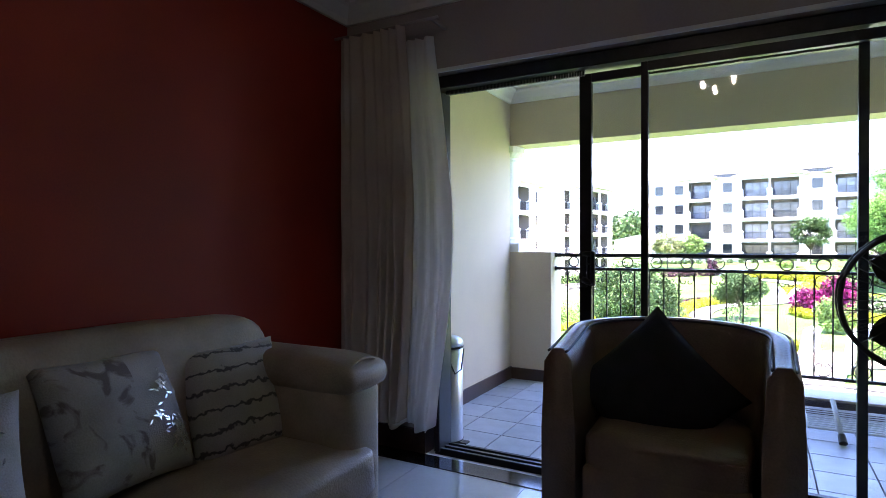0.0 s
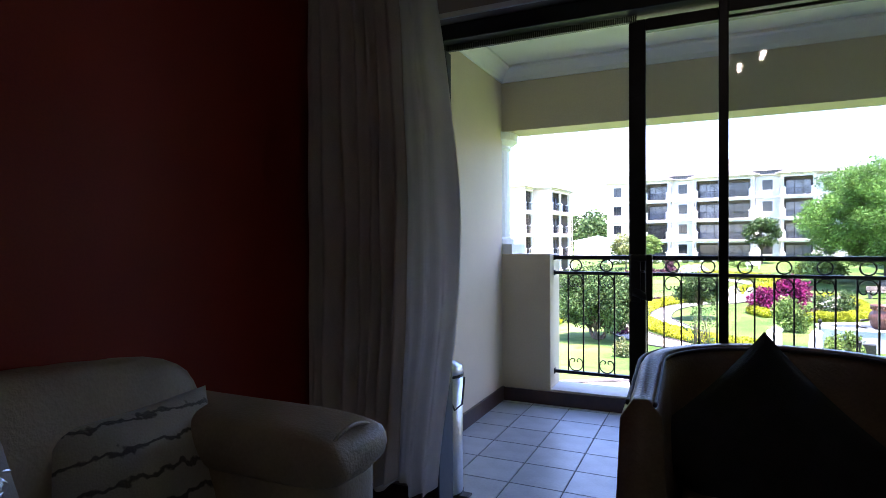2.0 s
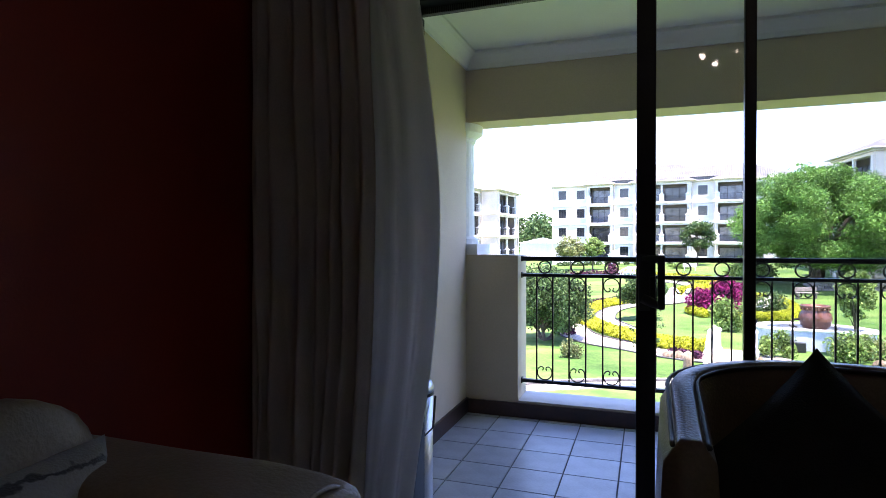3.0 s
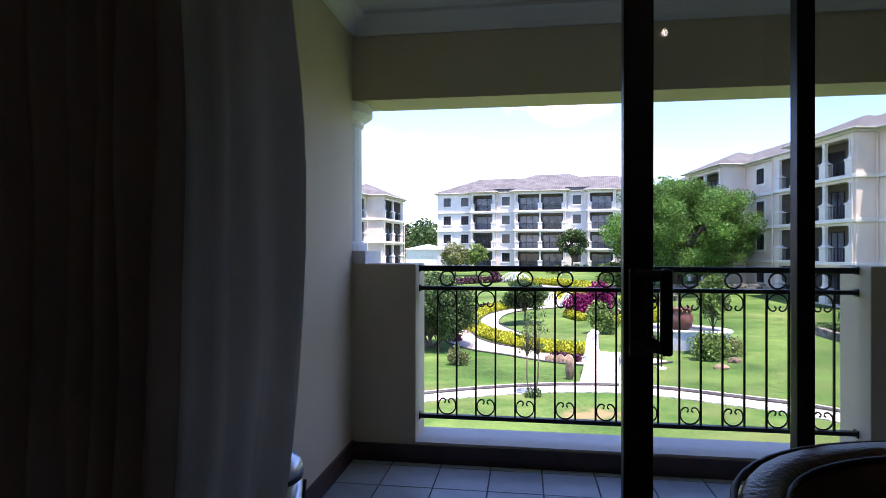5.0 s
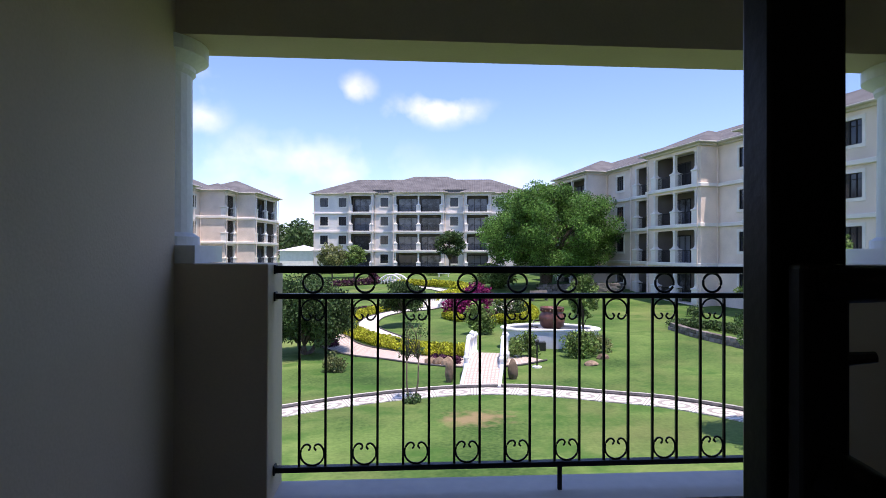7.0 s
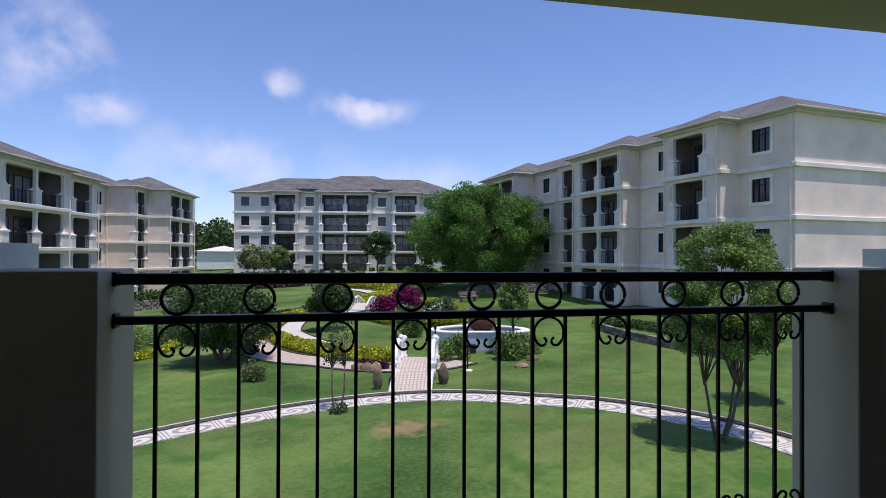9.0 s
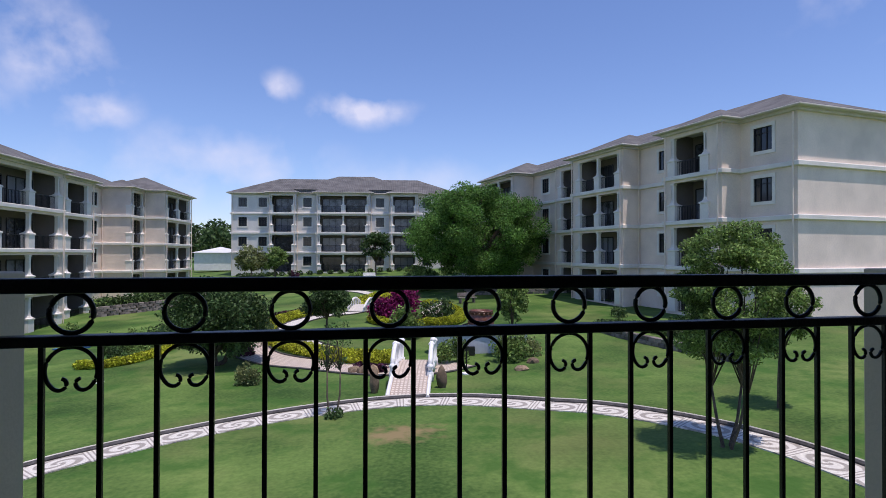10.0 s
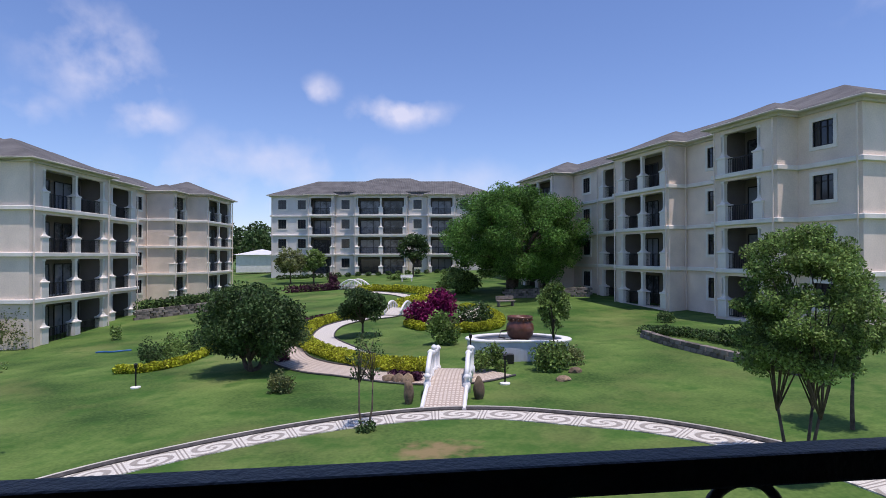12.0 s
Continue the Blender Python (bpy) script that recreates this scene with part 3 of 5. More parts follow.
def cornice():
    """A plaster cove along the foot of the ceilings."""
    def run(bm, a, b, inward):
        a, b, n = Vector(a), Vector(b), Vector(inward)
        prof = [(0, -0.11), (0.02, -0.11), (0.03, -0.08), (0.075, -0.03), (0.10, -0.02), (0.10, 0), (0, 0)]
        A = [bm.verts.new(a + n * u + Vector((0, 0, v))) for u, v in prof]
        B = [bm.verts.new(b + n * u + Vector((0, 0, v))) for u, v in prof]
        for i in range(len(prof)):
            j = (i + 1) % len(prof)
            bm.faces.new((A[i], A[j], B[j], B[i]))
    z = CZ - 0.002
    bm = bmesh.new()
    run(bm, (WL, DY + 0.1, z), (WL, -0.13, z), (1, 0, 0))
    run(bm, (WR, DY + 0.1, z), (WR, -0.13, z), (-1, 0, 0))
    run(bm, (WL, -0.132, z), (WR, -0.132, z), (0, -1, 0))
    run(bm, (WL, DY + 0.102, z), (WR, DY + 0.102, z), (0, 1, 0))
    thing("trim_balcony", bm, M_WHITE, "white plaster cove along the balcony ceiling", "cornice", kind="structure")
    bm = bmesh.new()
    run(bm, (RWX, RB, z), (RWX, DY - 0.12, z), (1, 0, 0))
    run(bm, (RWX, DY - 0.122, z), (RX, DY - 0.122, z), (0, -1, 0))
    thing("trim_room", bm, M_WHITE, "white plaster cove along the room ceiling", "cornice", kind="structure")


cornice()
wall("baseboard_balcony", [(WL, WL + 0.018, DY + 0.1, -0.13, FB, FB + 0.11), (WR - 0.018, WR, DY + 0.1, -0.13, FB, FB + 0.11),
                           (WL + 0.018, WR - 0.018, -0.148, -0.13, FB, FB + 0.105)], M_SKIRT, "dark brown skirting round the balcony floor", "skirting")
wall("baseboard_room", [(RWX, RWX + 0.02, RB, DY - 0.14, FR, FR + 0.13), (RWX + 0.02, -0.17, DY - 0.14, DY - 0.12, FR, FR + 0.13),
                        (-0.17, -0.150, DY - 0.14, DY + 0.0, FR, FR + 0.13)], M_SKIRT, "dark brown skirting of the living room", "skirting")


def parapet():
    """Low piers on both sides of the railing, joined by a kerb."""
    bm = rbox(WL - 0.19, -0.175, -0.13, 0.18, FB - 0.3, 1.25, 0.006)
    a = thing("pier", bm, M_CREAM, "low cream plastered pier beside the railing", "pier", "balcony piers")
    bm = rbox(2.34, WR + 0.19, -0.13, 0.18, FB - 0.3, 1.25, 0.006)
    b = thing("pier", bm, M_CREAM, "low cream plastered pier beside the railing", "pier", "balcony piers")
    wall("kerb", [(-0.175, 2.34, -0.128, 0.178, FB - 0.3, FB + 0.12)], M_EAVE, "pale plastered kerb under the balcony railing", "kerb")
    for cx in (-0.73, 3.01):
        bm = bmesh.new()
        lathe(bm, [(0.20, 1.33), (0.20, 1.37), (0.17, 1.39), (0.165, 2.11), (0.18, 2.13), (0.18, 2.15), (0.235, 2.19), (0.235, 2.251)], (cx, 0.02), 28)
        box(bm, cx - 0.24, cx + 0.24, -0.128, 0.25, 1.251, 1.33)
        thing("column", bm, M_WHITEMASON, "white round column standing on a balcony pier", "column", "balcony columns")


parapet()

# railing
RZT, RZM, RZB = 1.222, 1.098, 0.300   # its three rails: rings between the upper two


def railing():
    root = empty("balcony_railing", pose(0, 0, 0), "black wrought iron balcony railing with rings and scrolls", "railing")
    for z, h in ((RZT, 0.017), (RZM, 0.0125), (RZB, 0.0125)):
        part("rail", rbox(-0.185, 2.35, -0.02, 0.02, z - h, z + h, 0.004), M_RAIL, root)
    for sx in (-0.170, 2.335):
        for z in (RZT, RZM, RZB):
            part("wall_plate", rbox(sx - 0.005, sx + 0.005, -0.024, 0.024, z - 0.022, z + 0.022, 0.004), M_RAIL, root)
    bm = bmesh.new()
    box(bm, -0.0055, 0.0055, -0.0055, 0.0055, RZB + 0.0125, RZM - 0.0125)
    bar = mesh_of("baluster", bm, M_RAIL)
    for i in range(20):
        again("baluster", bar, root, (-0.06 + 0.12 * i, 0, 0))
    bm = bmesh.new()
    tube(bm, [(0.0455 * math.cos(a), 0, 0.0455 * math.sin(a)) for a in np.linspace(0, 2 * math.pi, 29)[:-1]], 0.0062, 6, True)
    rg = mesh_of("ring", bm, M_RAIL, True)
    # a pair of scrolls: a hoop between two bars that curls in on both sides
    bm = bmesh.new()
    pts = []
    for s in (-1, 1):
        pts = [(s * 0.054 * math.sin(a), 0, -0.056 + 0.054 * math.cos(a)) for a in np.linspace(0, 2.35, 16)]
        cx, cz = s * 0.0225, -0.0825
        pts += [(cx + s * r * math.sin(a), 0, cz + r * math.cos(a)) for a, r in zip(np.linspace(2.3, 5.9, 12), np.linspace(0.019, 0.010, 12))]
        tube(bm, pts, 0.0048, 6)
    sc = mesh_of("scroll", bm, M_RAIL, True)
    for i in range(10):
        x = 0.24 * i
        again("ring", rg, root, (x, 0, (RZT + RZM) / 2 + 0.0))
        again("scroll", sc, root, (x, 0, RZM - 0.0125))
        o = again("scroll", sc, root, (x, 0, RZB + 0.0125))
        o.rotation_euler = (0, math.pi, 0)
    part("foot", rbox(1.155, 1.175, -0.01, 0.01, FB + 0.12, RZB, 0.002), M_RAIL, root)


railing()


def sliding_door():
    root = empty("door_1", pose(0, DY, 0), "dark bronze aluminium sliding door, slid half open", "sliding door", kind="structure")
    x0, x1, zt, zb = -0.13, 2.74, 2.272, FR
    part("door_frame", rbox(x0, x1, -0.075, 0.075, zt - 0.067, zt, 0.004), M_ALU, root)
    part("door_frame", rbox(x0, x0 + 0.035, -0.075, 0.075, zb, zt - 0.075, 0.004), M_ALU, root)
    part("door_frame", rbox(x1 - 0.035, x1, -0.075, 0.075, zb, zt - 0.075, 0.004), M_ALU, root)
    for y in (-0.05, 0.0, 0.05):
        part("track", rbox(x0, x1, y - 0.012, y + 0.012, zb - 0.02, zb + 0.018, 0.003), M_ALU, root)
    bm = bmesh.new()
    for i in range(96):
        box(bm, x0 + 0.05 + i * 0.0083, x0 + 0.055 + i * 0.0083, -0.010, 0.010, zt - 0.09, zt - 0.0672)
    part("brush_strip", bm, M_PLAST, root)

    def panel(a, b, y, wl, wr):
        z0, z1 = zb + 0.02, zt - 0.078
        p = part("door_panel", rbox(a, a + wl, y - 0.018, y + 0.018, z0, z1, 0.004), M_ALU, root)
        part("stile", rbox(b - wr, b, y - 0.018, y + 0.018, z0, z1, 0.004), M_ALU, p)
        part("top_rail", rbox(a + wl, b - wr, y - 0.018, y + 0.018, z1 - 0.045, z1, 0.003), M_ALU, p)
        part("bottom_rail", rbox(a + wl, b - wr, y - 0.018, y + 0.018, z0, z0 + 0.075, 0.003), M_ALU, p)
        bm = bmesh.new()
        box(bm, a + wl, b - wr, y - 0.003, y + 0.003, z0 + 0.075, z1 - 0.045)
        g = part("glass", bm, M_GLASS, p)
        g.visible_shadow = False
        return p
    pa = panel(0.682, 1.883, 0.030, 0.061, 0.037)
    panel(0.994, 2.10, -0.036, 0.032, 0.04)
    panel(2.06, 2.705, 0.062, 0.04, 0.035)
    # lock handle with a long grip and a thumb latch
    hz, hx = 1.198, 0.724
    h = part("handle", rbox(hx + 0.024, hx + 0.047, -0.036, -0.013, hz - 0.078, hz + 0.098, 0.006), M_PLAST, pa, "black moulded door handle with a thumb latch")
    bm = rbox(hx - 0.034, hx + 0.002, -0.012, 0.0065, hz - 0.085, hz + 0.098, 0.004)
    part("lock_case", bm, M_PLAST, h)
    bm = bmesh.new()
    tube(bm, [(hx - 0.02, -0.004, hz + 0.083), (hx + 0.012, -0.014, hz + 0.084), (hx + 0.038, -0.0245, hz + 0.085)], [0.014, 0.013, 0.012], 8)
    tube(bm, [(hx - 0.02, -0.004, hz - 0.045), (hx + 0.008, -0.012, hz - 0.058), (hx + 0.024, -0.020, hz - 0.064), (hx + 0.038, -0.0245, hz - 0.067)], [0.019, 0.016, 0.012, 0.011], 8)
    part("bracket", bm, M_PLAST, h, smooth=True)
    bm = bmesh.new()
    tube(bm, [(hx - 0.002, -0.006, hz + 0.030), (hx + 0.018, -0.014, hz + 0.033)], [0.005, 0.004], 8)
    part("thumb_latch", bm, M_PLAST, h)
    wall("trim_door", [(x0 - 0.02, x1 + 0.02, DY - 0.135, DY - 0.12, zt + 0.004, zt + 0.024)], M_WHITE, "pale plaster bead above the sliding door", "trim")
    wall("threshold", [(RWX + 0.022, x1, DY - 0.285, DY - 0.145, FR - 0.04, FR + 0.004)], M_GRANITE, "polished black granite strip along the sliding door", "threshold")
    wall("door_sill", [(x0, x1, DY - 0.118, DY + 0.098, FR - 0.05, FR - 0.021)], M_GLOSSTILE, "pale stone sill under the sliding door", "sill")


sliding_door()


def curtain(name, x0, x1, y, z0, z1, folds, amp, material, label, flare, thick=0.004):
    nx, nz = folds * 10, 26
    v, f = [], []
    for j in range(nz + 1):
        w = j / nz
        z = z0 + (z1 - z0) * w
        for i in range(nx + 1):
            u = i / nx
            edge = flare(w)
            x = x0 + (x1 + edge - x0) * u
            ph = u * folds * 2 * math.pi + 1.5 * math.sin(u * 9) + 1.7 * noise.noise(Vector((u * 3.5, w * 1.6, x0)))
            a = amp * (0.55 + 0.45 * noise.noise(Vector((u * 5, 2, w))) + 0.25) * (0.75 + 0.4 * (1 - w))
            yy = y + a * math.sin(ph) + 0.02 * noise.noise(Vector((u * 8, w * 5, 4)))
            zz = z + (0.025 * math.sin(u * 14) + 0.02 * noise.noise(Vector((u * 12, 0, 8)))) * (1 - w) ** 3
            v.append((x, yy, zz))
    r = nx + 1
    f = [(j * r + i, j * r + i + 1, (j + 1) * r + i + 1, (j + 1) * r + i) for j in range(nz) for i in range(nx)]
    ob = new(name, pydata(name, v, f, material, True))
    so = ob.modifiers.new("thickness", "SOLIDIFY")
    so.thickness = thick
    return tagged(ob, label, "curtain")


curtain("curtain", -0.61, -0.18, -2.60, 0.37, 2.50, 7, 0.032, M_CURT, "heavy cream curtain gathered beside the balcony door",
        lambda w: 0.05 * math.sin(w * 3.1))
curtain("sheer_curtain", -0.42, -0.12, -2.535, 0.33, 2.44, 5, 0.022, M_SHEER, "thin white sheer curtain hanging by the open door",
        lambda w: 0.085 + 0.11 * max(0.0, math.sin(w * math.pi)) ** 1.3)


def curtain_rail():
    root = empty("curtain_rail", pose(0, 0, 0), "slim curtain track with end stop under the ceiling", "curtain rail")
    bm = bmesh.new()
    tube(bm, [(-0.66, -2.58, 2.515), (0.02, -2.58, 2.515)], 0.009, 8)
    part("rod", bm, M_TAUPE, root, smooth=True)
    for x in (-0.6, -0.02):
        part("bracket", rbox(x - 0.01, x + 0.01, -2.58, DY - 0.12, 2.506, 2.524, 0.002), M_TAUPE, root)


curtain_rail()


def sofa():
    root = empty("sofa", pose(0, 0, 0), "two-seat beige leather sofa with padded arms", "sofa")
    x0, x1, y0, y1 = RWX + 0.03, 0.235, -5.04, -3.33
    part("base", rbox(x0 + 0.02, x1 - 0.06, y0 + 0.05, y1 - 0.05, FR + 0.05, FR + 0.27, 0.03, 3), M_SOFA, root, smooth=True)
    part("back_frame", rbox(x0, x0 + 0.16, y0 + 0.04, y1 - 0.04, FR + 0.06, FR + 0.70, 0.05, 3), M_SOFA, root, smooth=True)
    ym = (y0 + y1) / 2
    for a, b in ((y0 + 0.10, ym), (ym, y1 - 0.10)):
        part("seat_cushion", puff(((x0 + x1) / 2 + 0.10, (a + b) / 2, FR + 0.34), (0.375, (b - a) / 2 - 0.003, 0.10), 0.3, 0.18, 36, 18, -0.015, 0.03), M_SOFA, root, smooth=True)
    bc = part("back_cushion", puff((0, 0, 0), (0.16, (y1 - y0) / 2 - 0.10, 0.29), 0.42, 0.16, 64, 20, 0, 0.05), M_SOFA, root, smooth=True)
    bc.matrix_basis = pose(x0 + 0.24, ym, FR + 0.618, 0, -9, 0)
    for a, b in ((y0, y0 + 0.26), (y1 - 0.26, y1)):
        c = (a + b) / 2
        part("arm", rbox(x0 + 0.05, x1 - 0.035, a + 0.012, b - 0.012, FR + 0.05, FR + 0.68, 0.06, 4), M_SOFA, root, smooth=True)
        pad = part("arm_pad", puff(((x0 + x1) / 2 + 0.02, c, FR + 0.690), ((x1 - x0) / 2 - 0.02, 0.128, 0.075), 0.6, 0.25, 40, 18, 0, 0.03), M_SOFA, root, smooth=True)
        bm = bmesh.new()
        tube(bm, [(x1 - 0.045, c + 0.112 * math.cos(t), FR + 0.683 + 0.072 * math.sin(t)) for t in np.linspace(0.1, math.pi - 0.1, 20)], 0.005, 6)
        part("piping", bm, M_SOFA, pad, smooth=True)
    for x in (x0 + 0.08, x1 - 0.14):
        for y in (y0 + 0.12, y1 - 0.12):
            part("leg", rbox(x - 0.025, x + 0.025, y - 0.025, y + 0.025, FR, FR + 0.06, 0.005), M_LEG, root)


sofa()


def cushion(y, w, material, label, tilt, turn, x, z, print_it=False):
    ob = thing("cushion", pillow_bm(w, w, 0.17), material, label, "cushion", "sofa cushions", smooth=True)
    ob.matrix_world = Matrix.Translation((x, y, z)) @ Euler((0, 0, radians(90 + turn))).to_matrix().to_4x4() @ Euler((radians(90 - tilt), 0, 0)).to_matrix().to_4x4()
    if print_it:
        rng = random.Random(4)
        bm = bmesh.new()
        for cx, cy, n in ((0.125, 0.07, 26), (0.07, -0.04, 14), (0.13, -0.10, 60)):
            for k in range(n):
                a = rng.uniform(0, 6.28)
                px, py = cx + rng.gauss(0, 0.02), cy + rng.gauss(0, 0.026)
                q = [(px + math.cos(a) * s * 0.011 - math.sin(a) * t * 0.0034, py + math.sin(a) * s * 0.011 + math.cos(a) * t * 0.0034) for s, t in ((-1, 0), (0, 1), (1, 0), (0, -1))]
                vs = []
                for u, v in q:
                    A, B = max(-0.95, min(0.95, 2 * u / w)), max(-0.95, min(0.95, 2 * v / w))
                    vs.append(bm.verts.new((u, v, 0.085 * ((1 - A * A) * (1 - B * B)) ** 0.42 + 0.011)))
                bm.faces.new(vs)
        part("silver_print", bm, M_SILVER, ob, "silver leaf print")["kind"] = "stuff"
    return ob


cushion(-3.68, 0.43, M_STRIPE, "striped taupe scatter cushion leaning on the sofa back", 24, -8, -0.235, FR + 0.605)
cushion(-4.14, 0.43, M_FLORAL, "grey flowered scatter cushion with silver leaf print", 26, 4, -0.235, FR + 0.645, True)
cushion(-4.66, 0.45, M_FLORAL, "grey flowered scatter cushion against the sofa's end", 30, -14, -0.16, FR + 0.61, True)


def tub_chair():
    root = empty("armchair", pose(1.18, -2.74, FR), "brown leather tub armchair facing into the room", "armchair")
    W, F, B = 0.445, -0.29, 0.345

    def path(s, off):
        """Round the tub from one arm's front (s=0) by the back (0.5) to the other (1); off: inwards."""
        a, st = W - off, 0.30
        if s < 0.28:
            return Vector((-a, F + (0.02 - F) * s / 0.28, 0))
        if s > 0.72:
            return Vector((a, F + (0.02 - F) * (1 - s) / 0.28, 0))
        t = math.pi * (1 - (s - 0.28) / 0.44)
        return Vector((a * math.cos(t), 0.02 + (B - 0.02 - off) * math.sin(t), 0))
    n = 44
    prof = [(0.0, 0.06), (0.0, 0.60), (0.012, 0.93), (0.045, 0.995), (0.085, 0.995), (0.115, 0.94), (0.13, 0.62), (0.13, 0.06)]
    bm = bmesh.new()
    rows = []
    for i in range(n + 1):
        s = i / n
        top = 0.775 + 0.078 * math.sin(math.pi * s) ** 1.4
        rows.append([bm.verts.new(path(s, o) + Vector((0, 0, h * top))) for o, h in prof])
    for A, Bq in zip(rows, rows[1:]):
        for j in range(len(prof)):
            k = (j + 1) % len(prof)
            bm.faces.new((A[j], A[k], Bq[k], Bq[j]))
    bm.faces.new(rows[0][::-1])
    bm.faces.new(rows[-1])
    shell = part("backrest", bm, M_CHAIR, root, smooth=True)
    shell.data.polygons.foreach_set("use_smooth", [True] * len(shell.data.polygons))
    for off in (0.03, 0.10):
        bm = bmesh.new()
        tube(bm, [path(i / 60, off) + Vector((0, 0, (0.775 + 0.078 * math.sin(math.pi * i / 60) ** 1.4) * 0.985)) for i in range(61)], 0.0055, 6)
        part("piping", bm, M_PIPE, shell, smooth=True)
    part("seat", puff((0, -0.02, 0.37), (0.295, 0.26, 0.09), 0.35, 0.25, 36, 18, -0.015, 0.03), M_CHAIR, root, smooth=True)
    part("front_panel", rbox(-0.29, 0.29, F + 0.01, F + 0.09, 0.06, 0.33, 0.02, 3), M_CHAIR, root, smooth=True)
    for x in (-0.33, 0.33):
        for y in (-0.25, 0.17):
            bm = bmesh.new()
            tube(bm, [(x, y, 0), (x, y, 0.07)], [0.018, 0.026], 10)
            part("leg", bm, M_LEG, root, smooth=True)
    ob = thing("cushion", pillow_bm(0.50, 0.50, 0.18), M_BLACKCLOTH, "black scatter cushion standing on its corner in the armchair", "cushion", smooth=True)
    ob.matrix_world = pose(1.113, -2.73, FR + 0.575, 90 - 14, 0, 0) @ pose(0, 0, 0, 0, 0, 45)
    return root


tub_chair()


def pedal_bin():
    root = empty("pedal_bin", pose(-0.275, -1.95, FB), "tall slim brushed steel bin with a domed lid", "bin")
    bm = bmesh.new()
    lathe(bm, [(0.100, 0.012), (0.104, 0.02), (0.104, 0.62)], n=28)
    part("body", bm, M_STEEL, root, smooth=True)
    bm = bmesh.new()
    lathe(bm, [(0.107, 0.0), (0.107, 0.03)], n=28)
    part("base_ring", bm, M_PLAST, root)
    bm = bmesh.new()
    lathe(bm, [(0.107, 0.621), (0.108, 0.645), (0.10, 0.665), (0.07, 0.682), (0.02, 0.69)], n=28)
    part("lid", bm, M_STEEL, root, "polished domed steel lid", smooth=True)
    bm = bmesh.new()
    lathe(bm, [(0.109, 0.613), (0.109, 0.626)], n=28)
    part("collar", bm, M_PLAST, root)
    bm = bmesh.new()
    tube(bm, [(0.06, -0.10, 0.61), (0.09, -0.115, 0.53), (0.112, -0.10, 0.47), (0.13, -0.05, 0.49), (0.118, 0.01, 0.61)], 0.005, 6)
    part("carry_handle", bm, M_PLAST, root)
    part("pedal", rbox(0.08, 0.15, -0.03, 0.03, 0.01, 0.022, 0.004), M_PLAST, root)


pedal_bin()


def drying_rack():
    root = empty("clothes_airer", pose(2.28, -0.46, FB), "white wire clothes airer folded flat on the tiles", "clothes airer")
    for y in (-0.26, 0.26):
        bm = bmesh.new()
        tube(bm, [(-0.5, y, 0.06), (0.52, y, 0.06)], 0.009, 8)
        part("side_tube", bm, M_WPLAST, root, smooth=True)
    for i in range(9):
        bm = bmesh.new()
        y = -0.22 + i * 0.055
        tube(bm, [(-0.5, y, 0.064), (0.52, y, 0.064)], 0.0045, 6)
        part("wire", bm, M_WPLAST, root, smooth=True)
    for x in (-0.5, 0.52):
        bm = bmesh.new()
        tube(bm, [(x, -0.27, 0.06), (x, 0.27, 0.06)], 0.009, 8)
        part("end_tube", bm, M_WPLAST, root, smooth=True)
    for x in (-0.33, 0.40):
        bm = bmesh.new()
        tube(bm, [(x - 0.03, -0.16, 0.23), (x, -0.35, 0.05)], 0.016, 8)
        leg = part("leg", bm, M_WPLAST, root, smooth=True)
        bm = bmesh.new()
        tube(bm, [(x, -0.345, 0.055), (x + 0.006, -0.39, 0.016)], [0.022, 0.026], 8)
        part("rubber_foot", bm, M_PLAST, leg)


drying_rack()


def pedestal_fan():
    root = empty("pedestal_fan", pose(1.96, -2.72, FR), "black pedestal fan with a round wire guard", "fan")
    bm = bmesh.new()
    lathe(bm, [(0.19, 0.0), (0.19, 0.02), (0.05, 0.045), (0.03, 0.06)], n=28)
    part("base", bm, M_PLAST, root, smooth=True)
    bm = bmesh.new()
    tube(bm, [(0, 0, 0.05), (0, 0, 0.88)], 0.014, 10)
    part("pole", bm, M_STEEL, root, smooth=True)
    part("motor", puff((0, 0.05, 0.99), (0.07, 0.10, 0.07), 0.7, 0.8, 20, 12), M_PLAST, root, smooth=True)
    g = None
    for y in (-0.06, -0.13):
        bm = bmesh.new()
        tube(bm, [(0.235 * math.cos(a), y, 0.99 + 0.235 * math.sin(a)) for a in np.linspace(0, 2 * math.pi, 49)[:-1]], 0.009, 6, True)
        g = part("guard_ring", bm, M_PLAST, root, smooth=True)
    bm = bmesh.new()
    for k in range(36):
        a = 2 * math.pi * k / 36
        tube(bm, [(0.04 * math.cos(a), -0.15, 0.99 + 0.04 * math.sin(a)), (0.18 * math.cos(a), -0.15, 0.99 + 0.18 * math.sin(a)), (0.235 * math.cos(a), -0.10, 0.99 + 0.235 * math.sin(a))], 0.0018, 4)
    part("wires", bm, M_PLAST, g)
    for k in range(3):
        bm = bmesh.new()
        a0 = 2 * math.pi * k / 3
        A, Bv = [], []
        for i in range(9):
            r = 0.03 + 0.17 * i / 8
            w = 0.32 + 0.25 * math.sin(math.pi * i / 8)
            for lst, da, yy in ((A, -w, -0.085), (Bv, w, -0.115)):
                lst.append(bm.verts.new((r * math.cos(a0 + da), yy, 0.99 + r * math.sin(a0 + da))))
        for i in range(8):
            bm.faces.new((A[i], A[i + 1], Bv[i + 1], Bv[i]))
        b = part("blade", bm, M_PLAST, root)
        b.modifiers.new("thickness", "SOLIDIFY").thickness = 0.004


pedestal_fan()


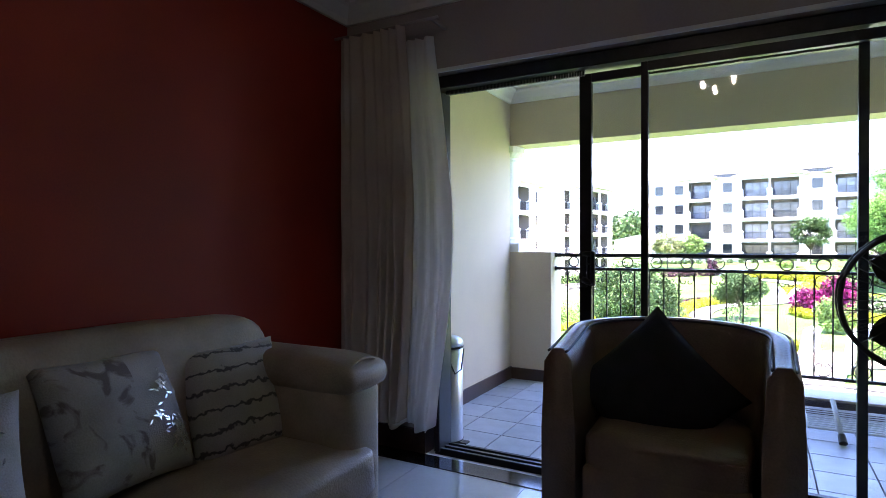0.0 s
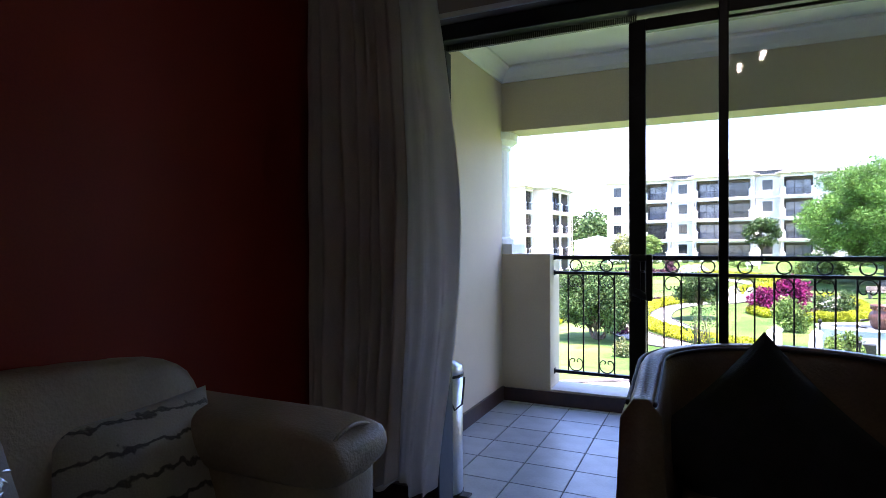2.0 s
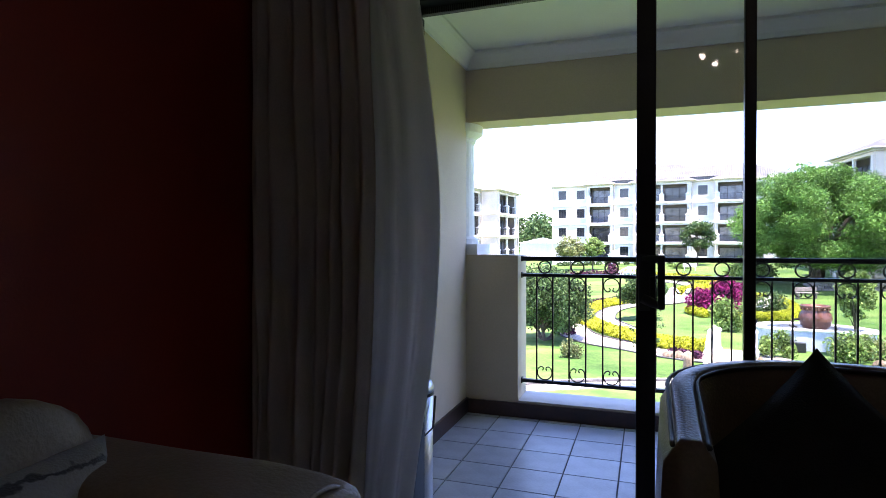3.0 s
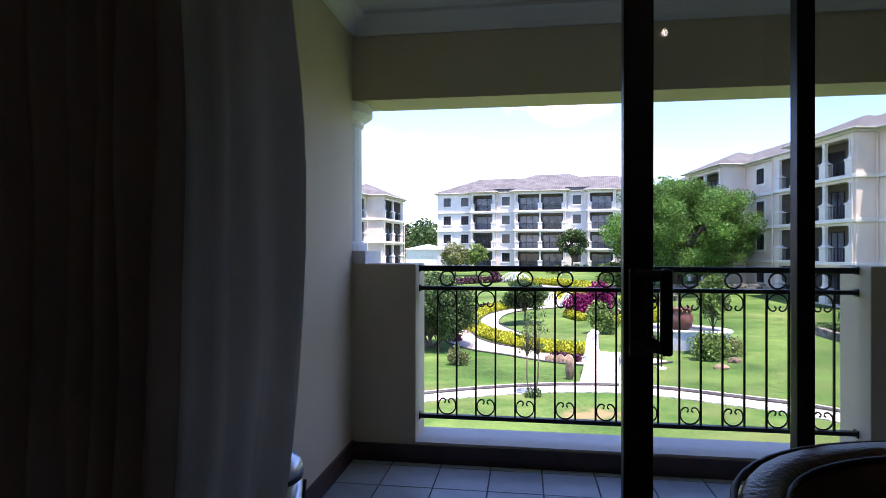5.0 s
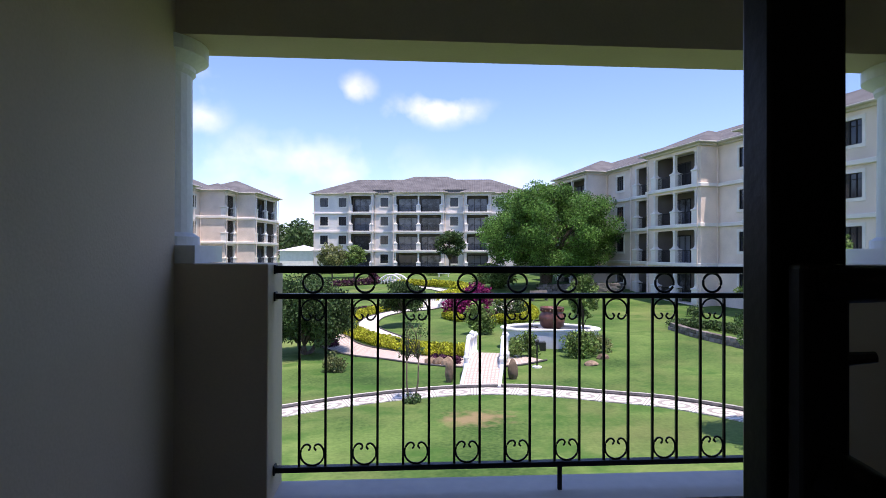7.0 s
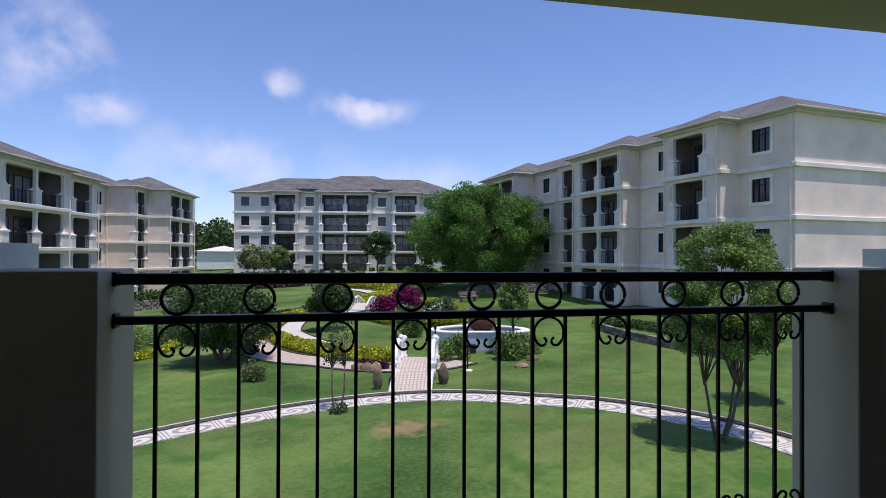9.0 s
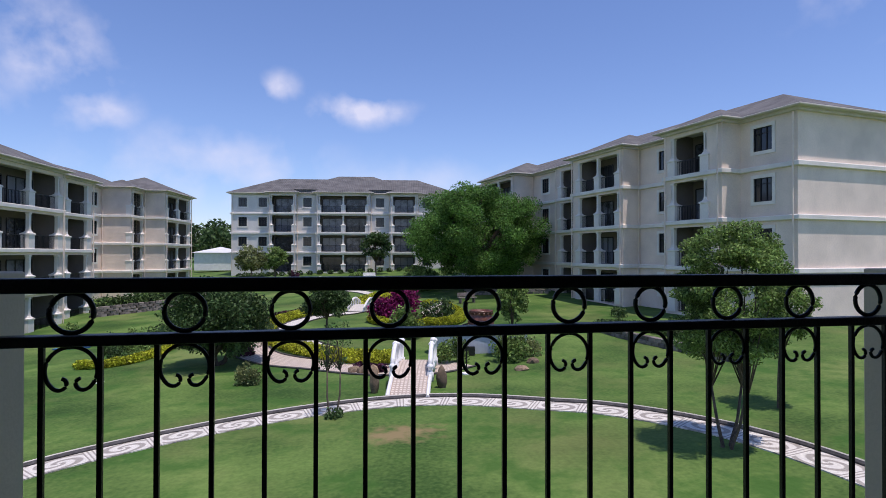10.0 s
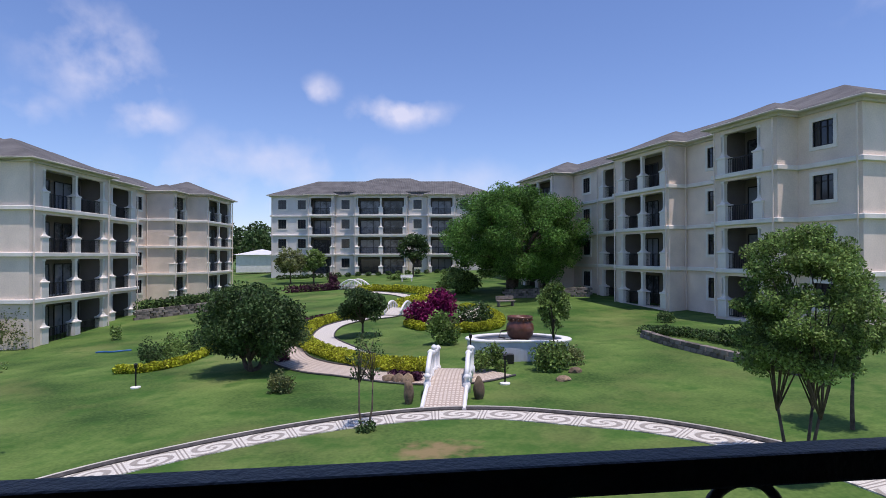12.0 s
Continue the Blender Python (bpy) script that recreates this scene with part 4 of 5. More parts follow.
def ceiling_spots():
    root = empty("ceiling_light", pose(1.20, -4.66, CZ), "ceiling lamp with three lit spotlights", "ceiling light")
    bm = bmesh.new()
    lathe(bm, [(0.10, -0.03), (0.11, -0.02), (0.11, 0.0)], n=28)
    part("ceiling_plate", bm, M_STEEL, root, smooth=True)
    for x, y, z in ((-0.11, 0.02, -0.11), (-0.03, -0.06, -0.145), (0.10, 0.03, -0.10)):
        bm = bmesh.new()
        tube(bm, [(x * 0.4, y * 0.4, -0.03), (x * 0.8, y, z + 0.02)], 0.008, 8)
        part("stem", bm, M_STEEL, root)
        d = Vector((x, 0.35, -0.12)).normalized()
        c = Vector((x, y, z))
        bm = bmesh.new()
        tube(bm, [c - d * 0.05, c, c + d * 0.03], [0.02, 0.03, 0.033], 16)
        h = part("spot", bm, M_STEEL, root, smooth=True)
        bm = bmesh.new()
        tube(bm, [c + d * 0.031, c + d * 0.035], 0.019, 16)
        part("bulb", bm, M_LAMP, h)


ceiling_spots()

# ---- the buildings round the garden ----
SH = 3.0   # storey


def window_meshes(w, h):
    bm = bmesh.new()
    for b in ((-w / 2 - 0.2, -w / 2, -h / 2 - 0.2, h / 2 + 0.2), (w / 2, w / 2 + 0.2, -h / 2 - 0.2, h / 2 + 0.2),
              (-w / 2, w / 2, h / 2, h / 2 + 0.2), (-w / 2, w / 2, -h / 2 - 0.2, -h / 2)):
        box(bm, b[0], b[1], -0.05, 0.06, b[2], b[3])
    sur = mesh_of("surround", bm, M_TRIM)
    bm = bmesh.new()
    box(bm, -w / 2, w / 2, -0.09, -0.07, -h / 2, h / 2)
    pane = mesh_of("pane", bm, M_DARKGLASS)
    bm = bmesh.new()
    for x in (-w / 2 + 0.025, -w / 6, w / 6, w / 2 - 0.025):
        box(bm, x - 0.025, x + 0.025, -0.07, -0.02, -h / 2, h / 2)
    for z in (-h / 2 + 0.025, h / 4, h / 2 - 0.025):
        box(bm, -w / 2, w / 2, -0.068, -0.025, z - 0.02, z + 0.02)
    bars = mesh_of("glazing_bar", bm, M_ALU)
    return sur, pane, bars


WIN = window_meshes(1.25, 1.4)
BALC = {}


def balcony_meshes(w):
    """A loggia's front of width w: two pedestals with slim columns, iron railing, glass at the back."""
    key = round(w, 2)
    if key in BALC:
        return BALC[key]
    bm = bmesh.new()
    for rows in ([(-0.33, 0.33, -0.46, 0.12, 0.0), (-0.33, 0.33, -0.46, 0.12, 1.02), (-0.38, 0.38, -0.50, 0.17, 1.04), (-0.38, 0.38, -0.50, 0.17, 1.13), (-0.24, 0.24, -0.38, 0.08, 1.18),
                  (-0.14, 0.14, -0.26, 0.02, 1.30), (-0.12, 0.12, -0.24, 0.0, 1.45), (-0.12, 0.12, -0.24, 0.0, 2.46), (-0.15, 0.15, -0.27, 0.03, 2.50), (-0.15, 0.15, -0.27, 0.03, 2.598)],):
        L4 = [[bm.verts.new((x, y, z)) for x, y in ((a, c), (b, c), (b, d), (a, d))] for a, b, c, d, z in rows]
        for P, Q in zip(L4, L4[1:]):
            for k in range(4):
                bm.faces.new((P[k], P[(k + 1) % 4], Q[(k + 1) % 4], Q[k]))
        bm.faces.new(L4[0][::-1])
        bm.faces.new(L4[-1])
    col = mesh_of("column", bm, M_TRIM)
    bm = bmesh.new()
    box(bm, -w / 2 + 0.28, w / 2 - 0.28, -0.15, -0.11, 0.98, 1.03)
    box(bm, -w / 2 + 0.28, w / 2 - 0.28, -0.15, -0.11, 0.08, 0.12)
    n = int((w - 0.6) / 0.14)
    for i in range(n):
        x = -w / 2 + 0.3 + (w - 0.6) * (i + 0.5) / n
        box(bm, x - 0.011, x + 0.011, -0.141, -0.119, 0.12, 0.98)
    rail = mesh_of("railing", bm, M_RAIL)
    bm = bmesh.new()
    box(bm, -w / 2 + 0.3, w / 2 - 0.3, -1.79, -1.76, 0.02, 2.2)
    gl = mesh_of("balcony_door", bm, M_CURTGLASS)
    bm = bmesh.new()
    for i in range(4):
        x = -w / 2 + 0.3 + (w - 0.6) * i / 3
        box(bm, x - 0.035, x + 0.035, -1.758, -1.72, 0.02, 2.2)
    box(bm, -w / 2 + 0.3, w / 2 - 0.3, -1.757, -1.721, 2.2, 2.28)
    fr = mesh_of("door_frame", bm, M_ALU)
    BALC[key] = (col, rail, gl, fr)
    return BALC[key]


def hip(bm, x0, x1, y0, y1, z, pitch=0.44, over=0.6):
    x0, x1, y0, y1 = x0 - over, x1 + over, y0 - over, y1 + over
    h = min(x1 - x0, y1 - y0) / 2
    rz = z + h * pitch
    if x1 - x0 >= y1 - y0:
        ra, rb = (x0 + h, (y0 + y1) / 2, rz), (x1 - h + 0.01, (y0 + y1) / 2, rz)
    else:
        ra, rb = ((x0 + x1) / 2, y0 + h, rz), ((x0 + x1) / 2, y1 - h + 0.01, rz)
    c = [bm.verts.new(p) for p in ((x0, y0, z), (x1, y0, z), (x1, y1, z), (x0, y1, z))]
    a, b = bm.verts.new(ra), bm.verts.new(rb)
    if x1 - x0 >= y1 - y0:
        fs = ((c[0], c[1], b, a), (c[1], c[2], b), (c[2], c[3], a, b), (c[3], c[0], a))
    else:
        fs = ((c[0], c[1], a), (c[1], c[2], b, a), (c[2], c[3], b), (c[3], c[0], a, b))
    for f in fs:
        bm.faces.new(f)
    bm.faces.new(c[::-1])


def building(label, origin, rot, segs, flip, depth=9.0, storeys=4, plaster=M_PLASTER, crest=None):
    """segs: (u0, u1, v, step, openings); u runs along the front, v outwards, step lifts the block.
    openings: ("w", middle) a window, ("b", u0, u1) a loggia on every storey."""
    root = empty("apartment_building", pose(*origin, 0, 0, rot), label, "apartment building", "blocks round the garden")
    for si, (u0, u1, v, step, ops) in enumerate(segs):
        a, b = (-u1, -u0) if flip else (u0, u1)
        o2 = []
        for o in ops:
            if o[0] == "w":
                m = -o[1] if flip else o[1]
                o2.append((m - 0.625, m + 0.625, "w"))
            else:
                o2.append(((-o[2], -o[1]) if flip else (o[1], o[2])) + ("b",))
        o2.sort()
        top = step + storeys * SH
        e = 0.004 * si
        bm = bmesh.new()
        box(bm, a + 0.3, b - 0.3, v - depth, v - 2.0, step - 2.5, top)              # core
        box(bm, a, a + 0.3, v - depth, v - 0.3, step - 2.5, top)                     # flanks
        box(bm, b - 0.3, b, v - depth, v - 0.3, step - 2.5, top)
        box(bm, a, b, v - 0.3, v, step - 2.5, step)                                  # foot
        x = a
        for p, q, kind in o2 + [(b, b, "")]:
            if p > x:
                box(bm, x, p, v - 0.3, v, step, top)
            if kind == "w":
                for k in range(storeys):
                    z = step + k * SH
                    box(bm, p, q, v - 0.3, v, z, z + 0.95)
                    box(bm, p, q, v - 0.3, v, z + 2.35, z + SH)
            elif kind == "b":
                for k in range(storeys):
                    z = step + k * SH
                    box(bm, p, q, v - 0.3, v, z + 2.6, z + SH)
                    if k:
                        box(bm, p, q, v - 2.0, v - 0.3, z - 0.22, z)
                    else:
                        box(bm, p, q, v - 2.0, v - 0.3, z - 0.4, z - 0.02)
            x = q
        part("wall", bm, plaster, root)
        # inner faces of the loggias, their recess shade painted in
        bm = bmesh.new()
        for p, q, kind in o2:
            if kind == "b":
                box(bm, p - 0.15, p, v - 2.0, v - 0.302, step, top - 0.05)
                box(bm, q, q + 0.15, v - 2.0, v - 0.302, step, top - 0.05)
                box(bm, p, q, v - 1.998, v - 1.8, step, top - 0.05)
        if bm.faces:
            part("loggia_lining", bm, M_LOGGIA_SHADE, root)
        else:
            bm.free()
        bm = bmesh.new()
        box(bm, a - 0.19, b + 0.19, v - depth * 0.98, v + 0.19, -0.22, 0.06)
        course = mesh_of("string_course", bevel(bm, 0.03, 1), M_TRIM)
        for k in range(1, storeys):
            again("string_course", course, root, (0, 0, step + k * SH + e))
        same = [q for q in segs if q[3] == step]
        low = min(q[2] for q in same)
        first = same[0] is segs[si]
        roofs = []
        if first:
            ends = (min(q[0] for q in same), max(q[1] for q in same))
            roofs.append(((-ends[1], -ends[0]) if flip else ends) + (low - depth, low, 0.0))
        if v > low + 0.3:
            roofs.append((a, b, v - max(3.0, (b - a) * 0.9), v, 0.012 + e))
        for p, q, y0, y1, up in roofs:
            bm = bmesh.new()
            box(bm, p - 0.62, q + 0.62, y0 - 0.62, y1 + 0.62, top + up, top + 0.11 + up)
            part("eave", bevel(bm, 0.03, 1), M_EAVE, root)
            bm = bmesh.new()
            box(bm, p - 0.22, q + 0.22, y0 - 0.22, y1 + 0.22, top - 0.16 + up, top - 0.002 + up)
            part("cornice", bm, M_EAVE, root)
            bm = bmesh.new()
            hip(bm, p, q, y0, y1, top + 0.112 + up)
            part("roof", bm, M_ROOF, root, "hipped roof of grey-brown tiles")
        bm = bmesh.new()
        tube(bm, [(0, v + 0.20, step), (0, v + 0.20, top - 0.2)], 0.05, 6)
        pipe = mesh_of("downpipe", bm, M_PLASTER)
        for xx in (a + 0.15, b - 0.15):
            again("downpipe", pipe, root, (xx, 0, 0))
        for p, q, kind in o2:
            for k in range(storeys):
                z = step + k * SH
                if kind == "w":
                    w = again("window", WIN[0], root, ((p + q) / 2, v, z + 1.65))
                    again("pane", WIN[1], w)
                    again("glazing_bar", WIN[2], w)
                else:
                    n = max(1, round((q - p) / 3.2))
                    ww = (q - p) / n
                    for i in range(n):
                        col, rail, gl, fr = balcony_meshes(ww)
                        at = (p + ww * (i + 0.5), v, z)
                        bal = again("balcony", rail, root, at)
                        again("column", col, bal, (-ww / 2, 0, 0))
                        if i == n - 1:
                            again("column", col, bal, (ww / 2, 0, 0))
                        again("balcony_door", gl, bal)
                        again("door_frame", fr, bal)
    if crest:
        u0, u1, dz = crest
        low, top = min(q[2] for q in segs), segs[0][3] + storeys * SH + dz
        bm = bmesh.new()
        hip(bm, -u1 if flip else u0, -u0 if flip else u1, low - depth, low, top + 0.11)
        part("roof", bm, M_ROOF, root, "raised middle roof of grey-brown tiles")
        bm = bmesh.new()
        box(bm, (-u1 if flip else u0) - 0.5, (-u0 if flip else u1) + 0.5, low - depth - 0.5, low + 0.5, top - dz + 0.05, top + 0.106)
        part("fascia", bm, M_ROOF, root)
    return root


building("four-storey beige apartment block with white trim, corner to the lawn", (26.1, 25.7, -2.5), 99.0, [
    (0.0, 4.6, 0.0, 0.0, [("w", 2.2)]),
    (3.8, 8.6, 1.5, 0.0, [("b", 5.1, 7.95)]),
    (8.6, 13.1, 0.0, 0.0, [("w", 10.3)]),
    (13.1, 19.9, 1.5, 0.0, [("b", 13.7, 19.0)]),
    (19.9, 24.5, 0.3, 0.0, [("b", 20.6, 23.8)]),
    (24.5, 29.5, 0.0, 0.0, [("w", 27.0)]),
    (29.5, 37.0, 2.2, 0.0, [("b", 30.2, 36.4)]),
    (37.0, 48.0, 0.2, 0.0, [("w", 40.0), ("w", 44.0)]),
], False)
building("four-storey beige apartment block stepping up the slope", (-20.5, 39.0, -4.4), 264.0, [
    (0.0, 8.9, 0.0, 0.0, [("b", 1.4, 8.4)]),
    (8.9, 15.4, -1.0, 0.0, [("b", 11.4, 14.6)]),
    (15.4, 26.9, -5.7, 0.85, [("w", 25.3)]),
    (26.9, 30.3, -2.7, 0.85, [("b", 27.2, 30.0)]),
    (30.3, 38.8, -0.4, 0.85, [("b", 30.8, 38.1)]),
], True)
building("four-storey pale apartment block closing the garden", (-13.9, 89.9, -1.4), 172.5, [
    (0.0, 5.9, -0.6, 0.0, [("w", 1.7), ("w", 4.7)]),
    (5.9, 9.9, 0.5, 0.0, [("b", 6.2, 9.6)]),
    (9.9, 13.0, -0.4, 0.0, [("w", 11.5)]),
    (13.0, 21.1, 0.7, 0.0, [("b", 13.4, 20.7)]),
    (21.1, 24.2, -0.4, 0.0, [("w", 22.6)]),
    (24.2, 28.4, 0.5, 0.0, [("b", 24.5, 28.1)]),
    (28.4, 34.5, -0.6, 0.0, [("w", 29.8), ("w", 32.6)]),
], True, 12.0, plaster=M_PALEPLASTER, crest=(9.6, 27.2, 0.5))


def spline(pts, n=12):
    """A smooth line through pts (Catmull-Rom)."""
    P = [Vector(p) for p in pts]
    P = [P[0] * 2 - P[1]] + P + [P[-1] * 2 - P[-2]]
    out = []
    for i in range(1, len(P) - 2):
        for k in range(n):
            t = k / n
            a, b, c, d = P[i - 1:i + 3]
            out.append(0.5 * ((2 * b) + (c - a) * t + (2 * a - 5 * b + 4 * c - d) * t * t + (3 * b - a - 3 * c + d) * t ** 3))
    return out + [P[-2]]


def strip(name, pts, width, up, material, label, category, kerb=0.0, tile=1.2):
    """A paved band along a line on the lawn."""
    line = spline([(x, y) for x, y in pts], 8)
    bm = bmesh.new()
    uvl = bm.loops.layers.uv.new("UVMap")
    rows, s = [], 0.0
    for i, p in enumerate(line):
        d = (line[min(i + 1, len(line) - 1)] - line[max(i - 1, 0)]).normalized()
        nrm = Vector((-d.y, d.x))
        if i:
            s += (p - line[i - 1]).length
        row = []
        for k in range(5):
            q = p + nrm * width * (k / 4 - 0.5)
            row.append((bm.verts.new((q.x, q.y, zg(q.x, q.y) + up)), s / tile, k / 4 * 0.98 + 0.01))
        rows.append(row)
    for A, B in zip(rows, rows[1:]):
        for k in range(4):
            q = (A[k], A[k + 1], B[k + 1], B[k])
            f = bm.faces.new([c[0] for c in q])
            for lp, c in zip(f.loops, q):
                lp[uvl].uv = (c[1], c[2])
    edges = [e for e in bm.edges if e.is_boundary]
    r = bmesh.ops.extrude_edge_only(bm, edges=edges)
    for v in r["geom"]:
        if isinstance(v, bmesh.types.BMVert):
            v.co.z -= up + 0.25
    root = thing(name, bm, material, label, category, kind="structure")
    for sd in (1,) if tile > 1.3 else (-1, 1):
        pts3 = []
        for i, p in enumerate(line):
            d = (line[min(i + 1, len(line) - 1)] - line[max(i - 1, 0)]).normalized()
            q = p + Vector((-d.y, d.x)) * sd * (width / 2 + 0.05)
            pts3.append(Vector((q.x, q.y, zg(q.x, q.y) + up)))
        bm = bmesh.new()
        tube(bm, [p + Vector((0, 0, kerb * 0.6)) for p in pts3], kerb, 6)
        part("edging", bm, M_KERB, root, "kerb edging darkened like its shaded face")
        if tile > 1.3:
            # separate pale strip paints the sunlit upper edge of the kerb
            bm = bmesh.new()
            tube(bm, [p + Vector((0, 0.05, kerb * 1.5)) for p in pts3], 0.02, 6)
            part("coping", bm, M_EAVE, root, "thin pale strip painted as the kerb's lit top")
    return root


RINGPATH = [(-17, 6.5), (-10.2, 9.8), (-6.8, 13.5), (-4.4, 15.15), (-1.4, 16.45), (1.1, 17.0), (3.2, 17.0), (5.1, 16.4), (7.1, 15.15), (8.5, 14.2), (9.9, 12.5), (10.8, 10.6), (11.2, 8.3), (11.2, 5.0)]
strip("path", [(x, y + 0.06) for x, y in RINGPATH], 0.92, 0.03, M_MOSAIC, "pale pebble mosaic path with grey swirls round the lawn", "path", 0.06, 1.45)
strip("garden_path", [(2.2, 25.8), (0.9, 27.8), (-0.6, 31.5), (-1.9, 36.0), (-1.6, 40.5), (0.4, 43.2), (2.6, 44.0), (4.6, 47.0), (5.6, 52.0), (4.2, 58.0), (1.0, 63.0), (-2.0, 72.0)], 1.3, 0.03, M_WHITEPATH,
      "winding white pebble path between hedges", "path", 0.04)
strip("dry_stream", [(-4.2, 36.5), (-3.7, 32.0), (-2.9, 28.7), (-1.4, 26.2), (0.3, 24.7), (1.8, 23.2), (3.3, 22.2), (4.8, 21.9), (6.2, 22.6)], 1.9, 0.02, M_PINKPEB,
      "dry stream bed paved with pinkish pebbles", "stream bed", 0.04)


def hedge(name, pts, width, height, n, material, label, rng_seed, size=0.075):
    rng = np.random.default_rng(rng_seed)
    cl = []
    for p in spline(pts, 7):
        h = height * (0.9 + 0.2 * rng.random())
        cl.append((p.x, p.y, zg(p.x, p.y) + h * 0.48, width * 0.55, width * 0.55, h * 0.55))
    return tagged(new(name, leaf_mesh(name, cl, n, size, material, rng, 0.6)), label, "hedge")


hedge("hedge", [(0.6, 44.6), (-1.2, 43.6), (-2.7, 41.4), (-3.3, 38.2), (-3.0, 34.5), (-1.9, 30.8), (-0.2, 27.4), (1.5, 25.0), (3.3, 23.9)], 1.05, 0.55, 42000, M_HEDGE, "clipped golden-green hedge along the winding path", 1, 0.055)
hedge("hedge", [(4.4, 36.8), (3.7, 39.0), (4.5, 41.5)], 0.7, 0.5, 8000, M_HEDGE, "golden hedge edging the flower bed", 2)
hedge("hedge", [(6.2, 34.6), (8.4, 35.0), (9.8, 38.0), (9.8, 42.5), (8.6, 45.0)], 0.75, 0.55, 110000, M_HEDGE, "golden hedge edging the rose bed", 3)
hedge("hedge", [(3.0, 47.2), (4.6, 50.5), (6.8, 53.0), (6.6, 58.0), (3.6, 61.8), (0.2, 63.5)], 1.1, 0.7, 10000, M_HEDGE, "golden-green hedge along the upper path", 4, 0.1)
hedge("hedge", [(-10.8, 28.3), (-9.6, 28.2), (-8.5, 29.4), (-8.0, 31.6), (-8.0, 33.6)], 0.5, 0.38, 6000, M_HEDGE, "low golden hedge round a shrub bed", 5)
hedge("ground_cover", [(-4.7, 35.8), (-4.3, 31.8), (-3.5, 28.6)], 0.9, 0.35, 2600, M_PURPLE, "dark purple ground cover beside the stream bed", 6)
hedge("ground_cover", [(-1.2, 45.6), (-3.3, 43.6), (-4.3, 40.0), (-4.6, 36.6)], 0.7, 0.4, 2600, M_PURPLE, "dark purple border outside the hedge", 7)
hedge("ground_cover", [(1.9, 22.9), (2.4, 22.5), (2.8, 22.2)], 0.45, 0.3, 900, M_PURPLE, "reddish plants between stones by the bridge", 8)
hedge("hedge", [(-8.0, 66), (-5.0, 66.5), (-2.5, 67.0)], 1.2, 0.8, 1600, M_PURPLE, "reddish border far up the garden", 9, 0.12)
hedge("hedge", [(-18.2, 51.0), (-15.9, 52.7), (-13.8, 54.8), (-12.5, 60.3)], 1.1, 1.5, 4200, M_LEAF_DARK, "dark clipped hedge along the upper terrace", 10, 0.12)
hedge("hedge", [(16.2, 29.6), (17.4, 28.4), (18.0, 25.6), (18.2, 22.0), (18.0, 19.5)], 0.8, 0.5, 4200, M_LEAF_DARK, "dark low hedge above the block wall", 11)
hedge("hedge", [(-12.0, 86.5), (-6, 86.0), (4, 85.0), (14, 83.8)], 0.8, 0.6, 2600, M_LEAF_DARK, "low hedge along the foot of the far block", 12, 0.14)
hedge("hedge", [(14.0, 52.5), (17.0, 51.5), (20.5, 50.5)], 0.9, 0.7, 1500, M_LEAF_DARK, "low hedge above the far block wall", 13, 0.12)


def block_wall(pts, rows, label, seed):
    """A dry retaining wall of rough split blocks."""
    root = empty("retaining_wall", pose(0, 0, 0), label, "retaining wall")
    rng = random.Random(seed)
    meshes = []
    for k in range(4):
        bm = bmesh.new()
        box(bm, -0.21, 0.21, -0.15, 0.15, -0.105, 0.105)
        for v in bm.verts:
            v.co += Vector((rng.uniform(-0.02, 0.02), rng.uniform(-0.03, 0.03), rng.uniform(-0.012, 0.012)))
        meshes.append(mesh_of("block", bevel(bm, 0.02, 1), M_BLOCK))
    line = spline(pts, 40)
    s, nxt, n = 0.0, 0.0, 0
    for a, b in zip(line, line[1:]):
        s += (b - a).length
        if s >= nxt:
            nxt += 0.44
            ang = math.atan2(b.y - a.y, b.x - a.x)
            for r in range(rows):
                o = again("block", meshes[rng.randrange(4)], root, (a.x + (0.2 * math.cos(ang) if r % 2 else 0), a.y + (0.2 * math.sin(ang) if r % 2 else 0), zg(a.x, a.y) + 0.08 + 0.215 * r))
                o.rotation_euler = (0, 0, ang + rng.uniform(-0.08, 0.08))


block_wall([(15.6, 28.6), (15.5, 26.0), (15.7, 23.5), (16.0, 21.0), (16.5, 18.5)], 2, "low curved retaining wall of grey split blocks", 1)
block_wall([(-18.2, 50.0), (-15.5, 51.8), (-13.0, 54.0), (-11.6, 60.0)], 4, "grey block retaining wall along the upper terrace", 2)
block_wall([(13.4, 51.0), (17.0, 50.2), (20.8, 49.0)], 4, "grey block retaining wall beneath the upper lawn", 3)


